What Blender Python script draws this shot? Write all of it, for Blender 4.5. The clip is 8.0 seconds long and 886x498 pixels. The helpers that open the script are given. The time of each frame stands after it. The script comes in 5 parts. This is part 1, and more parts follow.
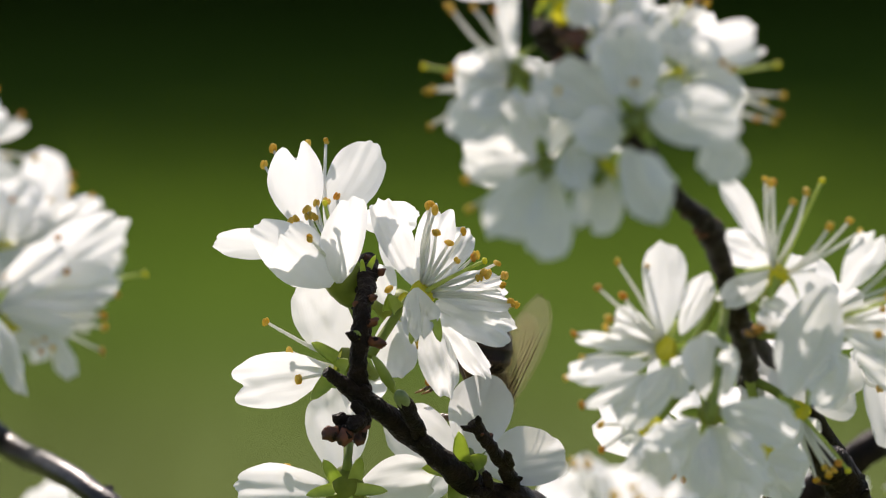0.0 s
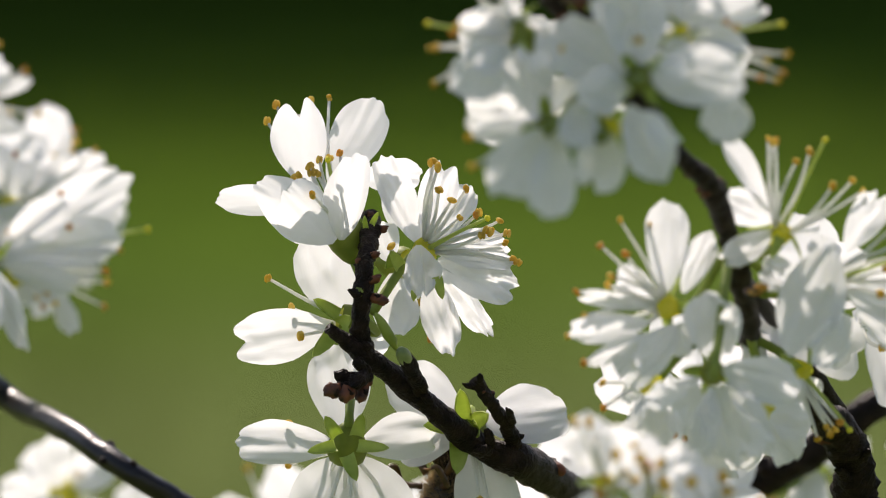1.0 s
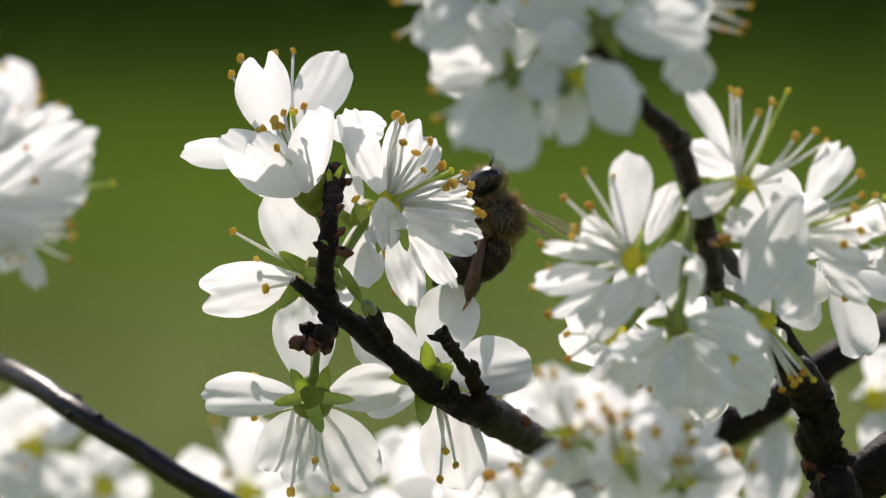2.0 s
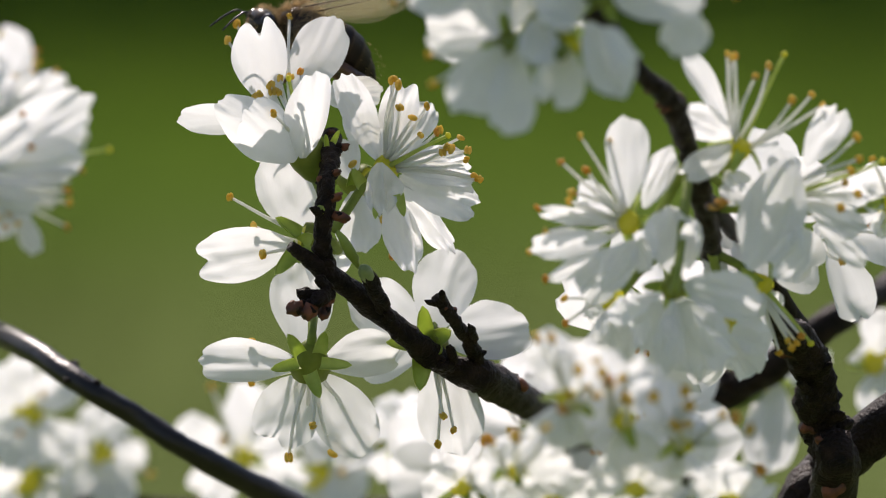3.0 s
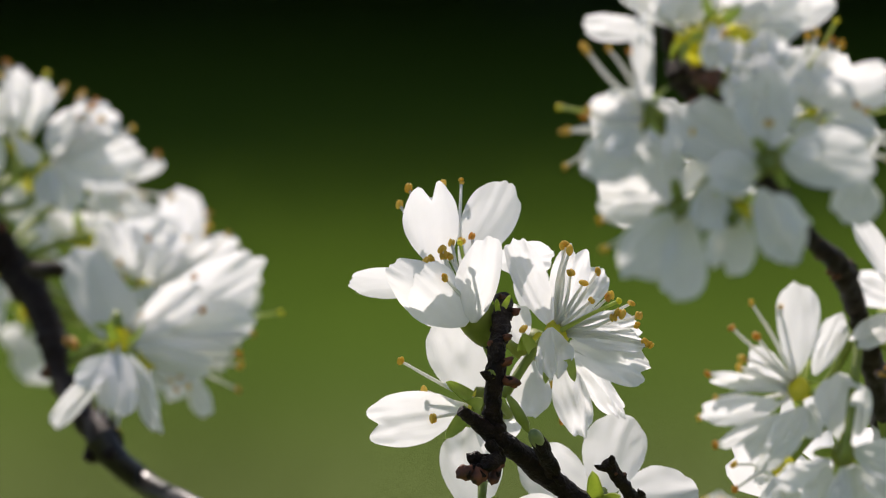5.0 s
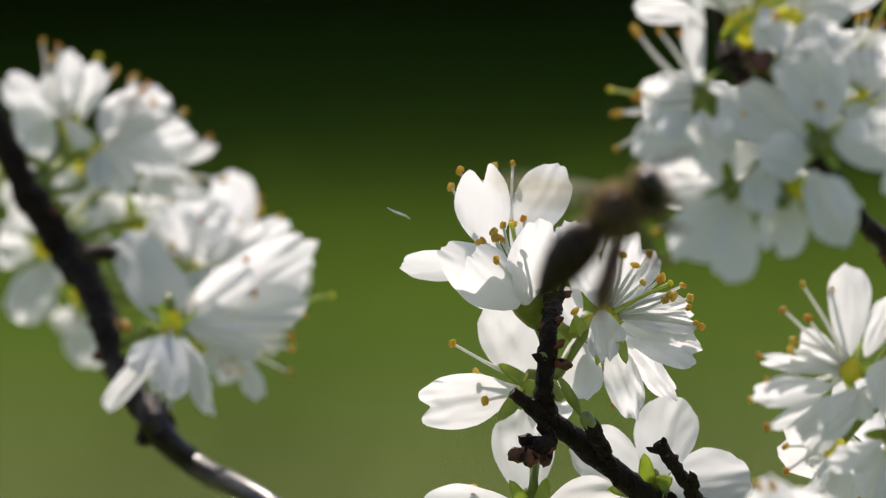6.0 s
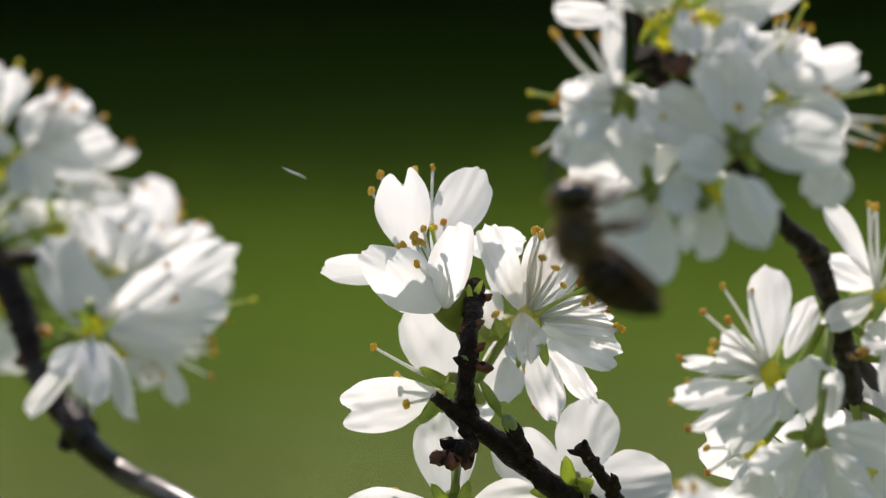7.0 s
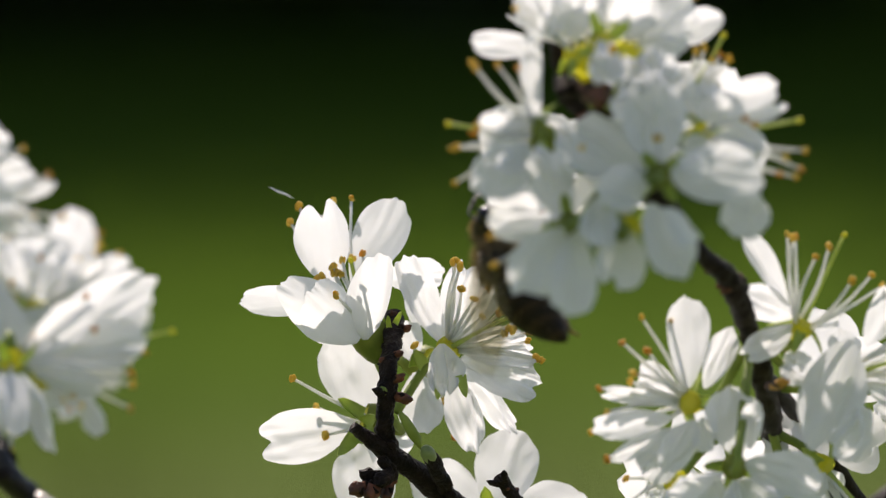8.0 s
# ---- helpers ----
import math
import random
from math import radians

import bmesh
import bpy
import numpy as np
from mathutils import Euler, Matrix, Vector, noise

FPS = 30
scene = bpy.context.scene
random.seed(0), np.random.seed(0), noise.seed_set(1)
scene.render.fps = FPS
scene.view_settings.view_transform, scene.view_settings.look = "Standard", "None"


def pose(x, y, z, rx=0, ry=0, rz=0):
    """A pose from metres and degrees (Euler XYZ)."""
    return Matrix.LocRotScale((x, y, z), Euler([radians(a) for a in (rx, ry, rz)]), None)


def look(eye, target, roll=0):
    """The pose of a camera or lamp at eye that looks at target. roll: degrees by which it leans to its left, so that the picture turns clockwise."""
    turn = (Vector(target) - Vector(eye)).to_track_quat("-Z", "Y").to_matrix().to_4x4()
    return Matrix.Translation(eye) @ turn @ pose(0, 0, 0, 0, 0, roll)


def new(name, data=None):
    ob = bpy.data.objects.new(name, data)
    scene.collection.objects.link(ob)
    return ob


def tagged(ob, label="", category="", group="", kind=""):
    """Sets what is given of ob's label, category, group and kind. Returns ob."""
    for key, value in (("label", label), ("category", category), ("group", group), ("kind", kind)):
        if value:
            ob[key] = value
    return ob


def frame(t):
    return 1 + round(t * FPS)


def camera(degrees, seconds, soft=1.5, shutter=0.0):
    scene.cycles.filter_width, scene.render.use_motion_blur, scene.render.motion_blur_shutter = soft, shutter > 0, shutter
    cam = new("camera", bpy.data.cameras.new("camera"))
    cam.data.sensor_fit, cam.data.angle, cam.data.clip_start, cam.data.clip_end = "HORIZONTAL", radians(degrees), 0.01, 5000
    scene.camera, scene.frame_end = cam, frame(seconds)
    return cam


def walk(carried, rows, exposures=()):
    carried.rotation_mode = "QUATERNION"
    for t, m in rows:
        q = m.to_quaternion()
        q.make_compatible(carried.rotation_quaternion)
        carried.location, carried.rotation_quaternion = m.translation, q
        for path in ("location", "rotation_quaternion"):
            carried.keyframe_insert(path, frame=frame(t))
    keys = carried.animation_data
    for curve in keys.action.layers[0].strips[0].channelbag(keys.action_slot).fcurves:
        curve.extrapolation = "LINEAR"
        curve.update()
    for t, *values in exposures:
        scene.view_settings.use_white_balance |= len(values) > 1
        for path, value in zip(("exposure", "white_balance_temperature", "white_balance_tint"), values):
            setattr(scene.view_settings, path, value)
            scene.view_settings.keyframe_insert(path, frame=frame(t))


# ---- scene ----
# Plan units: U to the right and V down, each 1/23 mm, on the plane of sharp focus; depth in mm behind that plane.
LENS, REACH, UNIT = 3.0, 1.3, 0.00004341
EYE = pose(0, 0, 1.55, 90 - 4.68, 0, 0)
cam = camera(LENS, 8.0, 1.1, 0.2)
cam.data.dof.use_dof = True
cam.data.dof.focus_distance = REACH
cam.data.dof.aperture_fstop = 52.0


def swing(dx, dy, turn, size=1.0):
    """The hand-held camera, turned so that the view slides by dx, dy plan units, leans and draws back a little."""
    c, s = math.cos(radians(turn)), math.sin(radians(turn))
    px, py = c * dx + s * dy, c * dy - s * dx
    back = Matrix.Translation((0, 0, REACH * (1 / size - 1)))
    yaw, pitch = math.degrees(math.atan(px * UNIT / REACH)), math.degrees(math.atan(py * UNIT / REACH))
    return EYE @ pose(0, 0, 0, 0, yaw, 0) @ pose(0, 0, 0, pitch, 0, 0) @ pose(0, 0, 0, 0, 0, turn) @ back


walk(cam, [
    (0, swing(0, 0, 0, 1)), (0.1, swing(9, -10, 0.05, 1)), (0.2, swing(16, -20, 0.09, 1)),
    (0.3, swing(19, -36, 0.14, 1)), (0.4, swing(22, -44, 0.18, 1)), (0.5, swing(34.2, -54.3, 0.23, 1)),
    (0.6, swing(34, -62, 0.24, 1)), (0.7, swing(29, -70, 0.26, 1)), (0.8, swing(23, -76, 0.27, 1)),
    (0.9, swing(9, -75, 0.29, 1)), (1, swing(4.8, -75.6, 0.3, 1)), (1.1, swing(2, -84, 0.28, 0.9996)),
    (1.2, swing(-7, -85, 0.26, 0.9992)), (1.3, swing(-22, -83, 0.23, 0.9988)), (1.4, swing(-28, -82, 0.21, 0.9984)),
    (1.5, swing(-48.4, -76.6, 0.19, 0.998)), (1.6, swing(-47, -91, 0.16, 0.9978)), (1.7, swing(-45, -103, 0.13, 0.9976)),
    (1.8, swing(-49, -121, 0.11, 0.9974)), (1.9, swing(-55, -136, 0.08, 0.9972)), (2, swing(-58.8, -160.2, 0.05, 0.997)),
    (2.2, swing(-45.9, -187.3, -0.04, 0.997)), (3.3, swing(-67.1, -224.1, -0.24, 0.997)), (3.5, swing(-61.3, -201.2, -0.3, 0.997)),
    (3.6, swing(-56, -181, -0.26, 0.9974)), (3.7, swing(-37, -168, -0.23, 0.9978)), (3.8, swing(-27, -149, -0.19, 0.9982)),
    (3.9, swing(0, -130, -0.16, 0.9986)), (4, swing(27.5, -98.5, -0.12, 0.999)), (4.1, swing(32, -77, -0.06, 0.999)),
    (4.2, swing(49, -60, 0.01, 0.999)), (4.3, swing(82, -24, 0.07, 0.999)), (4.4, swing(100, 0, 0.14, 0.999)),
    (4.5, swing(130, 31.8, 0.2, 0.999)), (4.6, swing(159, 37, 0.2, 0.9984)), (4.7, swing(194, 52, 0.2, 0.9978)),
    (4.8, swing(261, 64, 0.2, 0.9972)), (4.9, swing(262, 64, 0.2, 0.9966)), (5, swing(239, 71, 0.2, 0.996)),
    (5.1, swing(270, 76, 0.2, 0.996)), (5.2, swing(281, 71, 0.2, 0.996)), (6.3, swing(341.1, 34.3, 0.1, 0.994)),
    (6.4, swing(324, 33, 0.08, 0.9935)), (6.5, swing(302.6, 34.9, 0.07, 0.993)), (6.6, swing(286, 28, 0.02, 0.993)),
    (6.7, swing(263, 31, -0.04, 0.993)), (6.8, swing(241, 33, -0.09, 0.993)), (6.9, swing(202, 39, -0.15, 0.993)),
    (7, swing(189.6, 44.7, -0.2, 0.993)), (7.1, swing(172, 50, -0.25, 0.993)), (7.2, swing(163, 55, -0.3, 0.993)),
    (7.3, swing(146, 61, -0.35, 0.993)), (7.4, swing(121, 67, -0.4, 0.993)), (7.5, swing(109.5, 71.9, -0.45, 0.993)),
    (7.6, swing(90, 75, -0.42, 0.993)), (7.7, swing(79, 77, -0.39, 0.993)), (7.8, swing(61, 87, -0.37, 0.993)),
    (7.9, swing(55, 92, -0.34, 0.993)), (8, swing(45.1, 99.9, -0.31, 0.993)),
], [(0.0, 0.18, 7250, 19.0), (2.2, 0.12, 7150, 19.5), (3.5, 0.02, 7030, 19.5), (4.5, 0.0, 7050, 19.5), (6.5, 0.06, 7150, 19.5), (8.0, 0.1, 7200, 19.5)])

# ---- light ----
SUN_UP, SUN_SIDE = 46.0, -14.0
world = bpy.data.worlds.new("sky")
scene.world = world
world.use_nodes = True
sky = world.node_tree.nodes.new("ShaderNodeTexSky")
sky.sky_type, sky.sun_disc = "NISHITA", False
sky.sun_elevation, sky.sun_rotation = radians(SUN_UP), radians(SUN_SIDE)
world.node_tree.nodes["Background"].inputs["Strength"].default_value = 0.125
world.node_tree.links.new(sky.outputs["Color"], world.node_tree.nodes["Background"].inputs["Color"])
sun = new("sun", bpy.data.lights.new("sun", "SUN"))
sun.data.energy, sun.data.angle, sun.data.color = 4.9, radians(0.53), (1.0, 0.97, 0.935)
toward_sun = Vector((math.sin(radians(SUN_SIDE)) * math.cos(radians(SUN_UP)), math.cos(radians(SUN_SIDE)) * math.cos(radians(SUN_UP)), math.sin(radians(SUN_UP))))
sun.matrix_world = look(toward_sun * 20, (0, 0, 0))


# ---- materials ----
def material(name, rough=0.6, metal=0.0):
    m = bpy.data.materials.new(name)
    m.use_nodes = True
    b = m.node_tree.nodes["Principled BSDF"]
    b.inputs["Roughness"].default_value, b.inputs["Metallic"].default_value = rough, metal
    return m, m.node_tree.nodes, m.node_tree.links, b


def noise_node(nodes, links, scale, detail=3.0, coords="Object", stretch=(1, 1, 1)):
    at_ = nodes.new("ShaderNodeTexCoord")
    mp = nodes.new("ShaderNodeMapping")
    mp.inputs["Scale"].default_value = stretch
    n = nodes.new("ShaderNodeTexNoise")
    n.inputs["Scale"].default_value, n.inputs["Detail"].default_value = scale, detail
    links.new(at_.outputs[coords], mp.inputs["Vector"])
    links.new(mp.outputs["Vector"], n.inputs["Vector"])
    return n


def ramp_node(nodes, links, source, stops):
    r = nodes.new("ShaderNodeValToRGB")
    while len(r.color_ramp.elements) < len(stops):
        r.color_ramp.elements.new(0.5)
    for e, (p, c) in zip(r.color_ramp.elements, stops):
        e.position, e.color = p, (*c, 1)
    links.new(source, r.inputs["Fac"])
    return r


def bump_node(nodes, links, source, target, strength, distance):
    b = nodes.new("ShaderNodeBump")
    b.inputs["Strength"].default_value, b.inputs["Distance"].default_value = strength, distance
    links.new(source, b.inputs["Height"])
    links.new(b.outputs["Normal"], target.inputs["Normal"])
    return b


def mottled(name, dark, light, scale, rough=0.6, relief=0.0, distance=0.0002, fine=4.0):
    m, nodes, links, b = material(name, rough)
    n = noise_node(nodes, links, scale)
    r = ramp_node(nodes, links, n.outputs["Fac"], [(0.3, dark), (0.7, light)])
    links.new(r.outputs["Color"], b.inputs["Base Color"])
    if relief:
        f = noise_node(nodes, links, scale * fine, 5)
        bump_node(nodes, links, f.outputs["Fac"], b, relief, distance)
    return m


def leafy(name, dark, light, scale, through_share, rough=0.5, veins=0.0):
    """A thin living surface: part of the light passes through it."""
    m, nodes, links, b = material(name, rough)
    n = noise_node(nodes, links, scale)
    r = ramp_node(nodes, links, n.outputs["Fac"], [(0.3, dark), (0.7, light)])
    links.new(r.outputs["Color"], b.inputs["Base Color"])
    b.inputs["Specular IOR Level"].default_value = 0.25
    t = nodes.new("ShaderNodeBsdfTranslucent")
    links.new(r.outputs["Color"], t.inputs["Color"])
    mix = nodes.new("ShaderNodeMixShader")
    mix.inputs["Fac"].default_value = through_share
    links.new(b.outputs["BSDF"], mix.inputs[1])
    links.new(t.outputs["BSDF"], mix.inputs[2])
    links.new(mix.outputs["Shader"], nodes["Material Output"].inputs["Surface"])
    if veins:
        f = noise_node(nodes, links, 1.0, 4, "UV", (26, 2.2, 1))
        bp = bump_node(nodes, links, f.outputs["Fac"], b, veins, 0.00025)
        links.new(bp.outputs["Normal"], t.inputs["Normal"])
    return m


PETAL = leafy("petal_white", (0.86, 0.873, 0.868), (0.905, 0.918, 0.914), 420, 0.55, 0.6, 0.06)
SEPAL = leafy("sepal_green", (0.44, 0.55, 0.13), (0.66, 0.74, 0.26), 500, 0.55, 0.5)
# calyx in a shaded green and a backlit yellow copy, light put into colour
CUP = leafy("calyx_green", (0.16, 0.22, 0.035), (0.32, 0.36, 0.07), 420, 0.35, 0.45)
CUP_BACKLIT = leafy("calyx_backlit", (0.78, 0.76, 0.06), (0.94, 0.88, 0.12), 420, 0.7, 0.45)
HEART = leafy("nectary_yellow", (0.76, 0.72, 0.05), (0.93, 0.87, 0.15), 500, 0.5, 0.5)
STEM = leafy("pedicel_green", (0.2, 0.27, 0.05), (0.36, 0.44, 0.1), 400, 0.25, 0.45)
FILAMENT = leafy("filament_white", (0.84, 0.85, 0.8), (0.9, 0.9, 0.87), 300, 0.5, 0.45)
STYLE = leafy("style_green", (0.5, 0.6, 0.14), (0.62, 0.7, 0.2), 300, 0.35, 0.45)
ANTHER = leafy("anther_yellow", (0.7, 0.45, 0.05), (0.95, 0.77, 0.22), 1500, 0.5, 0.6)
ANTHER_OLD = leafy("anther_brown", (0.6, 0.3, 0.04), (0.9, 0.55, 0.13), 1500, 0.5, 0.6)
BARK = mottled("bark_dark", (0.006, 0.004, 0.003), (0.034, 0.02, 0.0135), 900, 0.5, 1.0, 0.0005)
BARK.node_tree.nodes["Principled BSDF"].inputs["Specular IOR Level"].default_value = 0.16
BARK_SMOOTH = mottled("bark_smooth", (0.005, 0.004, 0.0033), (0.02, 0.015, 0.011), 500, 0.34, 0.3, 0.0003)
BARK_SMOOTH.node_tree.nodes["Principled BSDF"].inputs["Specular IOR Level"].default_value = 0.45
SCALE = mottled("bud_scale_brown", (0.02, 0.008, 0.005), (0.21, 0.062, 0.022), 1100, 0.6, 0.6, 0.0001)
BUD_TIP = mottled("bud_green", (0.1, 0.15, 0.04), (0.3, 0.36, 0.15), 600, 0.4)


def meadow():
    m, nodes, links, b = material("meadow_grass", 1.0)
    b.inputs["Specular IOR Level"].default_value = 0.0
    n = noise_node(nodes, links, 1.3)
    green = ramp_node(nodes, links, n.outputs["Fac"], [(0.3, (0.039, 0.083, 0.007)), (0.7, (0.076, 0.128, 0.013))])
    # near side paler and greyer: a hazy veil put into the grass colour
    where = nodes.new("ShaderNodeTexCoord")
    split = nodes.new("ShaderNodeSeparateXYZ")
    links.new(where.outputs["Object"], split.inputs["Vector"])
    haze = noise_node(nodes, links, 0.35, 3, "Object", (0.35, 1, 1))
    spread = nodes.new("ShaderNodeMath")
    spread.operation = "MULTIPLY_ADD"
    spread.inputs[1].default_value = 5.0
    links.new(haze.outputs["Fac"], spread.inputs[0])
    links.new(split.outputs["Y"], spread.inputs[2])
    near = nodes.new("ShaderNodeMapRange")
    near.interpolation_type = "SMOOTHSTEP"
    for i, v in ((1, 17.5), (2, 22.0), (3, 0.75), (4, 0.05)):
        near.inputs[i].default_value = v
    links.new(spread.outputs[0], near.inputs[0])
    mix = nodes.new("ShaderNodeMix")
    mix.data_type = "RGBA"
    links.new(near.outputs["Result"], mix.inputs["Factor"])
    links.new(green.outputs["Color"], mix.inputs["A"])
    mix.inputs["B"].default_value = (0.13, 0.16, 0.062, 1)
    links.new(mix.outputs["Result"], b.inputs["Base Color"])
    return m


GRASS = meadow()
BLADE = leafy("grass_blade", (0.046, 0.073, 0.003), (0.082, 0.112, 0.008), 0.5, 0.3, 0.8)
# woodland shade and a faint bluish haze put into the leaf colour
SHADE_LEAF = leafy("shaded_leaf", (0.012, 0.016, 0.015), (0.026, 0.034, 0.03), 0.8, 0.1, 0.45)
DARK_BARK = mottled("wood_bark", (0.012, 0.01, 0.008), (0.04, 0.033, 0.026), 6, 0.9, 0.5, 0.01)
BEE_HAIR = leafy("bee_hair", (0.3, 0.21, 0.11), (0.8, 0.66, 0.42), 1400, 0.75, 0.6)
BEE_BLACK = mottled("bee_black", (0.006, 0.005, 0.004), (0.02, 0.015, 0.01), 900, 0.35)
BEE_EYE = mottled("bee_eye", (0.004, 0.003, 0.003), (0.012, 0.009, 0.008), 900, 0.18)
BEE_LEG = mottled("bee_leg", (0.025, 0.012, 0.006), (0.13, 0.055, 0.02), 900, 0.4)
BEE_FOOT = mottled("bee_foot", (0.2, 0.08, 0.02), (0.42, 0.2, 0.06), 900, 0.5)
SILK = leafy("silk", (0.8, 0.8, 0.8), (0.9, 0.9, 0.9), 10, 0.3, 0.2)


def banded():
    m, nodes, links, b = material("bee_abdomen", 0.5)
    b.inputs["Specular IOR Level"].default_value = 0.2
    c = nodes.new("ShaderNodeTexCoord")
    s = nodes.new("ShaderNodeSeparateXYZ")
    links.new(c.outputs["Object"], s.inputs["Vector"])
    k = nodes.new("ShaderNodeMath")
    k.operation = "MULTIPLY"
    k.inputs[1].default_value = 1 / 0.0012
    links.new(s.outputs["X"], k.inputs[0])
    f = nodes.new("ShaderNodeMath")
    f.operation = "FRACT"
    links.new(k.outputs[0], f.inputs[0])
    r = ramp_node(nodes, links, f.outputs[0], [(0.0, (0.05, 0.03, 0.017)), (0.2, (0.035, 0.02, 0.011)), (0.35, (0.012, 0.008, 0.006)), (0.95, (0.022, 0.013, 0.008))])
    links.new(r.outputs["Color"], b.inputs["Base Color"])
    return m


BEE_BAND = banded()


def wing_material():
    m, nodes, links, b = material("bee_wing", 0.25)
    b.inputs["Base Color"].default_value = (0.62, 0.5, 0.27, 1)
    t = nodes.new("ShaderNodeBsdfTransparent")
    t.inputs["Color"].default_value = (0.9, 0.88, 0.82, 1)
    mix = nodes.new("ShaderNodeMixShader")
    mix.inputs["Fac"].default_value = 0.14
    links.new(t.outputs["BSDF"], mix.inputs[1])
    glow = nodes.new("ShaderNodeBsdfTranslucent")
    glow.inputs["Color"].default_value = (0.56, 0.53, 0.36, 1)
    skin = nodes.new("ShaderNodeMixShader")
    skin.inputs["Fac"].default_value = 0.6
    links.new(b.outputs["BSDF"], skin.inputs[1])
    links.new(glow.outputs["BSDF"], skin.inputs[2])
    links.new(skin.outputs["Shader"], mix.inputs[2])
    links.new(mix.outputs["Shader"], nodes["Material Output"].inputs["Surface"])
    return m


WING = wing_material()


# ---- shapes ----
def at(u, v, depth=0.0):
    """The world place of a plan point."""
    far = 1 + depth / 1000 / REACH
    return EYE @ Vector(((u - 784) * UNIT * far, (441 - v) * UNIT * far, -REACH - depth / 1000))


def deep(depth):
    """Spreads the bush's outer branches in depth about the sharp twig."""
    return depth + (2.3 if depth > 0 else -1.5) * min(35.0, max(0.0, abs(depth) - 10))


def way(right, up, near=0.0):
    """A world direction from right, up and towards the viewer."""
    return (EYE.to_3x3() @ Vector((right, up, near))).normalized()


def part(name, shape, mat, parent=None, label="", smooth=True):
    """Links one mesh, from (verts, faces[, uvs]) in its parent's space."""
    me = bpy.data.meshes.new(name)
    me.from_pydata([tuple(p) for p in shape[0]], [], shape[1])
    if smooth:
        me.shade_smooth()
    if len(shape) > 2:
        layer = me.uv_layers.new(name="uv")
        for loop in me.loops:
            layer.data[loop.index].uv = shape[2][loop.vertex_index]
    me.materials.append(mat)
    ob = new(name, me)
    if parent:
        ob.parent = parent
    if label:
        tagged(ob, label)
    return ob


def merge(*shapes):
    verts, faces = [], []
    for s in shapes:
        n = len(verts)
        verts += list(s[0])
        faces += [tuple(i + n for i in f) for f in s[1]]
    return verts, faces


def moved(shape, m):
    return ([m @ Vector(p) for p in shape[0]], *shape[1:])


def grid_faces(rows, cols, closed=False):
    out = []
    for i in range(rows - 1):
        for j in range(cols if closed else cols - 1):
            k = (j + 1) % cols
            out.append((i * cols + j, i * cols + k, (i + 1) * cols + k, (i + 1) * cols + j))
    return out


def smooth_line(points, steps):
    """A smooth line through the points."""
    p = [Vector(q) for q in points]
    p = [2 * p[0] - p[1], *p, 2 * p[-1] - p[-2]]
    out = []
    for i in range(1, len(p) - 2):
        for k in range(steps):
            t = k / steps
            out.append(0.5 * (2 * p[i] + (p[i + 1] - p[i - 1]) * t + (2 * p[i - 1] - 5 * p[i] + 4 * p[i + 1] - p[i + 2]) * t * t
                              + (3 * p[i] - p[i - 1] - 3 * p[i + 1] + p[i + 2]) * t ** 3))
    return out + [p[-2]]


def tube(points, radii, sides=8, steps=4, rough=0.0, seed=0, cap=True):
    """A round limb along a smooth line, with radii at the given points; rough: the bark's unevenness as a share."""
    line = smooth_line(points, steps)
    n = len(line)
    verts = []
    side = None
    bark = min(sorted(radii)[len(radii) // 2], 0.0012) if max(radii) < 0.02 else max(radii)
    for i, q in enumerate(line):
        along = (line[min(i + 1, n - 1)] - line[max(i - 1, 0)]).normalized()
        if side is None:
            side = along.orthogonal().normalized()
        side = (side - along * side.dot(along)).normalized()
        other = along.cross(side)
        f = i / (n - 1) * (len(radii) - 1)
        k = min(int(f), len(radii) - 2)
        r = radii[k] + (radii[k + 1] - radii[k]) * (f - k)
        for j in range(sides):
            a = 2 * math.pi * j / sides
            out = side * math.cos(a) + other * math.sin(a)
            rr = r
            if rough:
                w = (q + out * r) / bark + Vector((seed * 7.1, 0, 0))
                rr *= 1 + rough * (noise.noise(w * 0.45) + 0.7 * noise.noise(w * 1.3) + 0.5 * noise.noise(w * 3.1))
            verts.append(q + out * rr)
    faces = grid_faces(n, sides, True)
    if cap:
        faces += [tuple(reversed(range(sides))), tuple(range((n - 1) * sides, n * sides))]
    return verts, faces


def ball(rx, ry, rz, rows=7, cols=8, lump=0.0, seed=0):
    """A closed rounded lump, long along x."""
    verts = []
    for i in range(rows):
        a = math.pi * (i + 0.25) / (rows - 0.5)
        for j in range(cols):
            b = 2 * math.pi * j / cols
            d = Vector((math.cos(a), math.sin(a) * math.cos(b), math.sin(a) * math.sin(b)))
            k = 1 + lump * noise.noise(d * 1.7 + Vector((seed, 0, 0)))
            verts.append(Vector((d.x * rx, d.y * ry, d.z * rz)) * k)
    return verts, grid_faces(rows, cols, True) + [tuple(reversed(range(cols))), tuple(range((rows - 1) * cols, rows * cols))]


def frame_of(along, face):
    """A turn whose y runs along and whose z faces as nearly as it can."""
    y = along.normalized()
    z = face - y * face.dot(y)
    z = z.normalized() if z.length > 1e-6 else y.orthogonal().normalized()
    x = y.cross(z)
    return Matrix((x, y, z)).transposed()


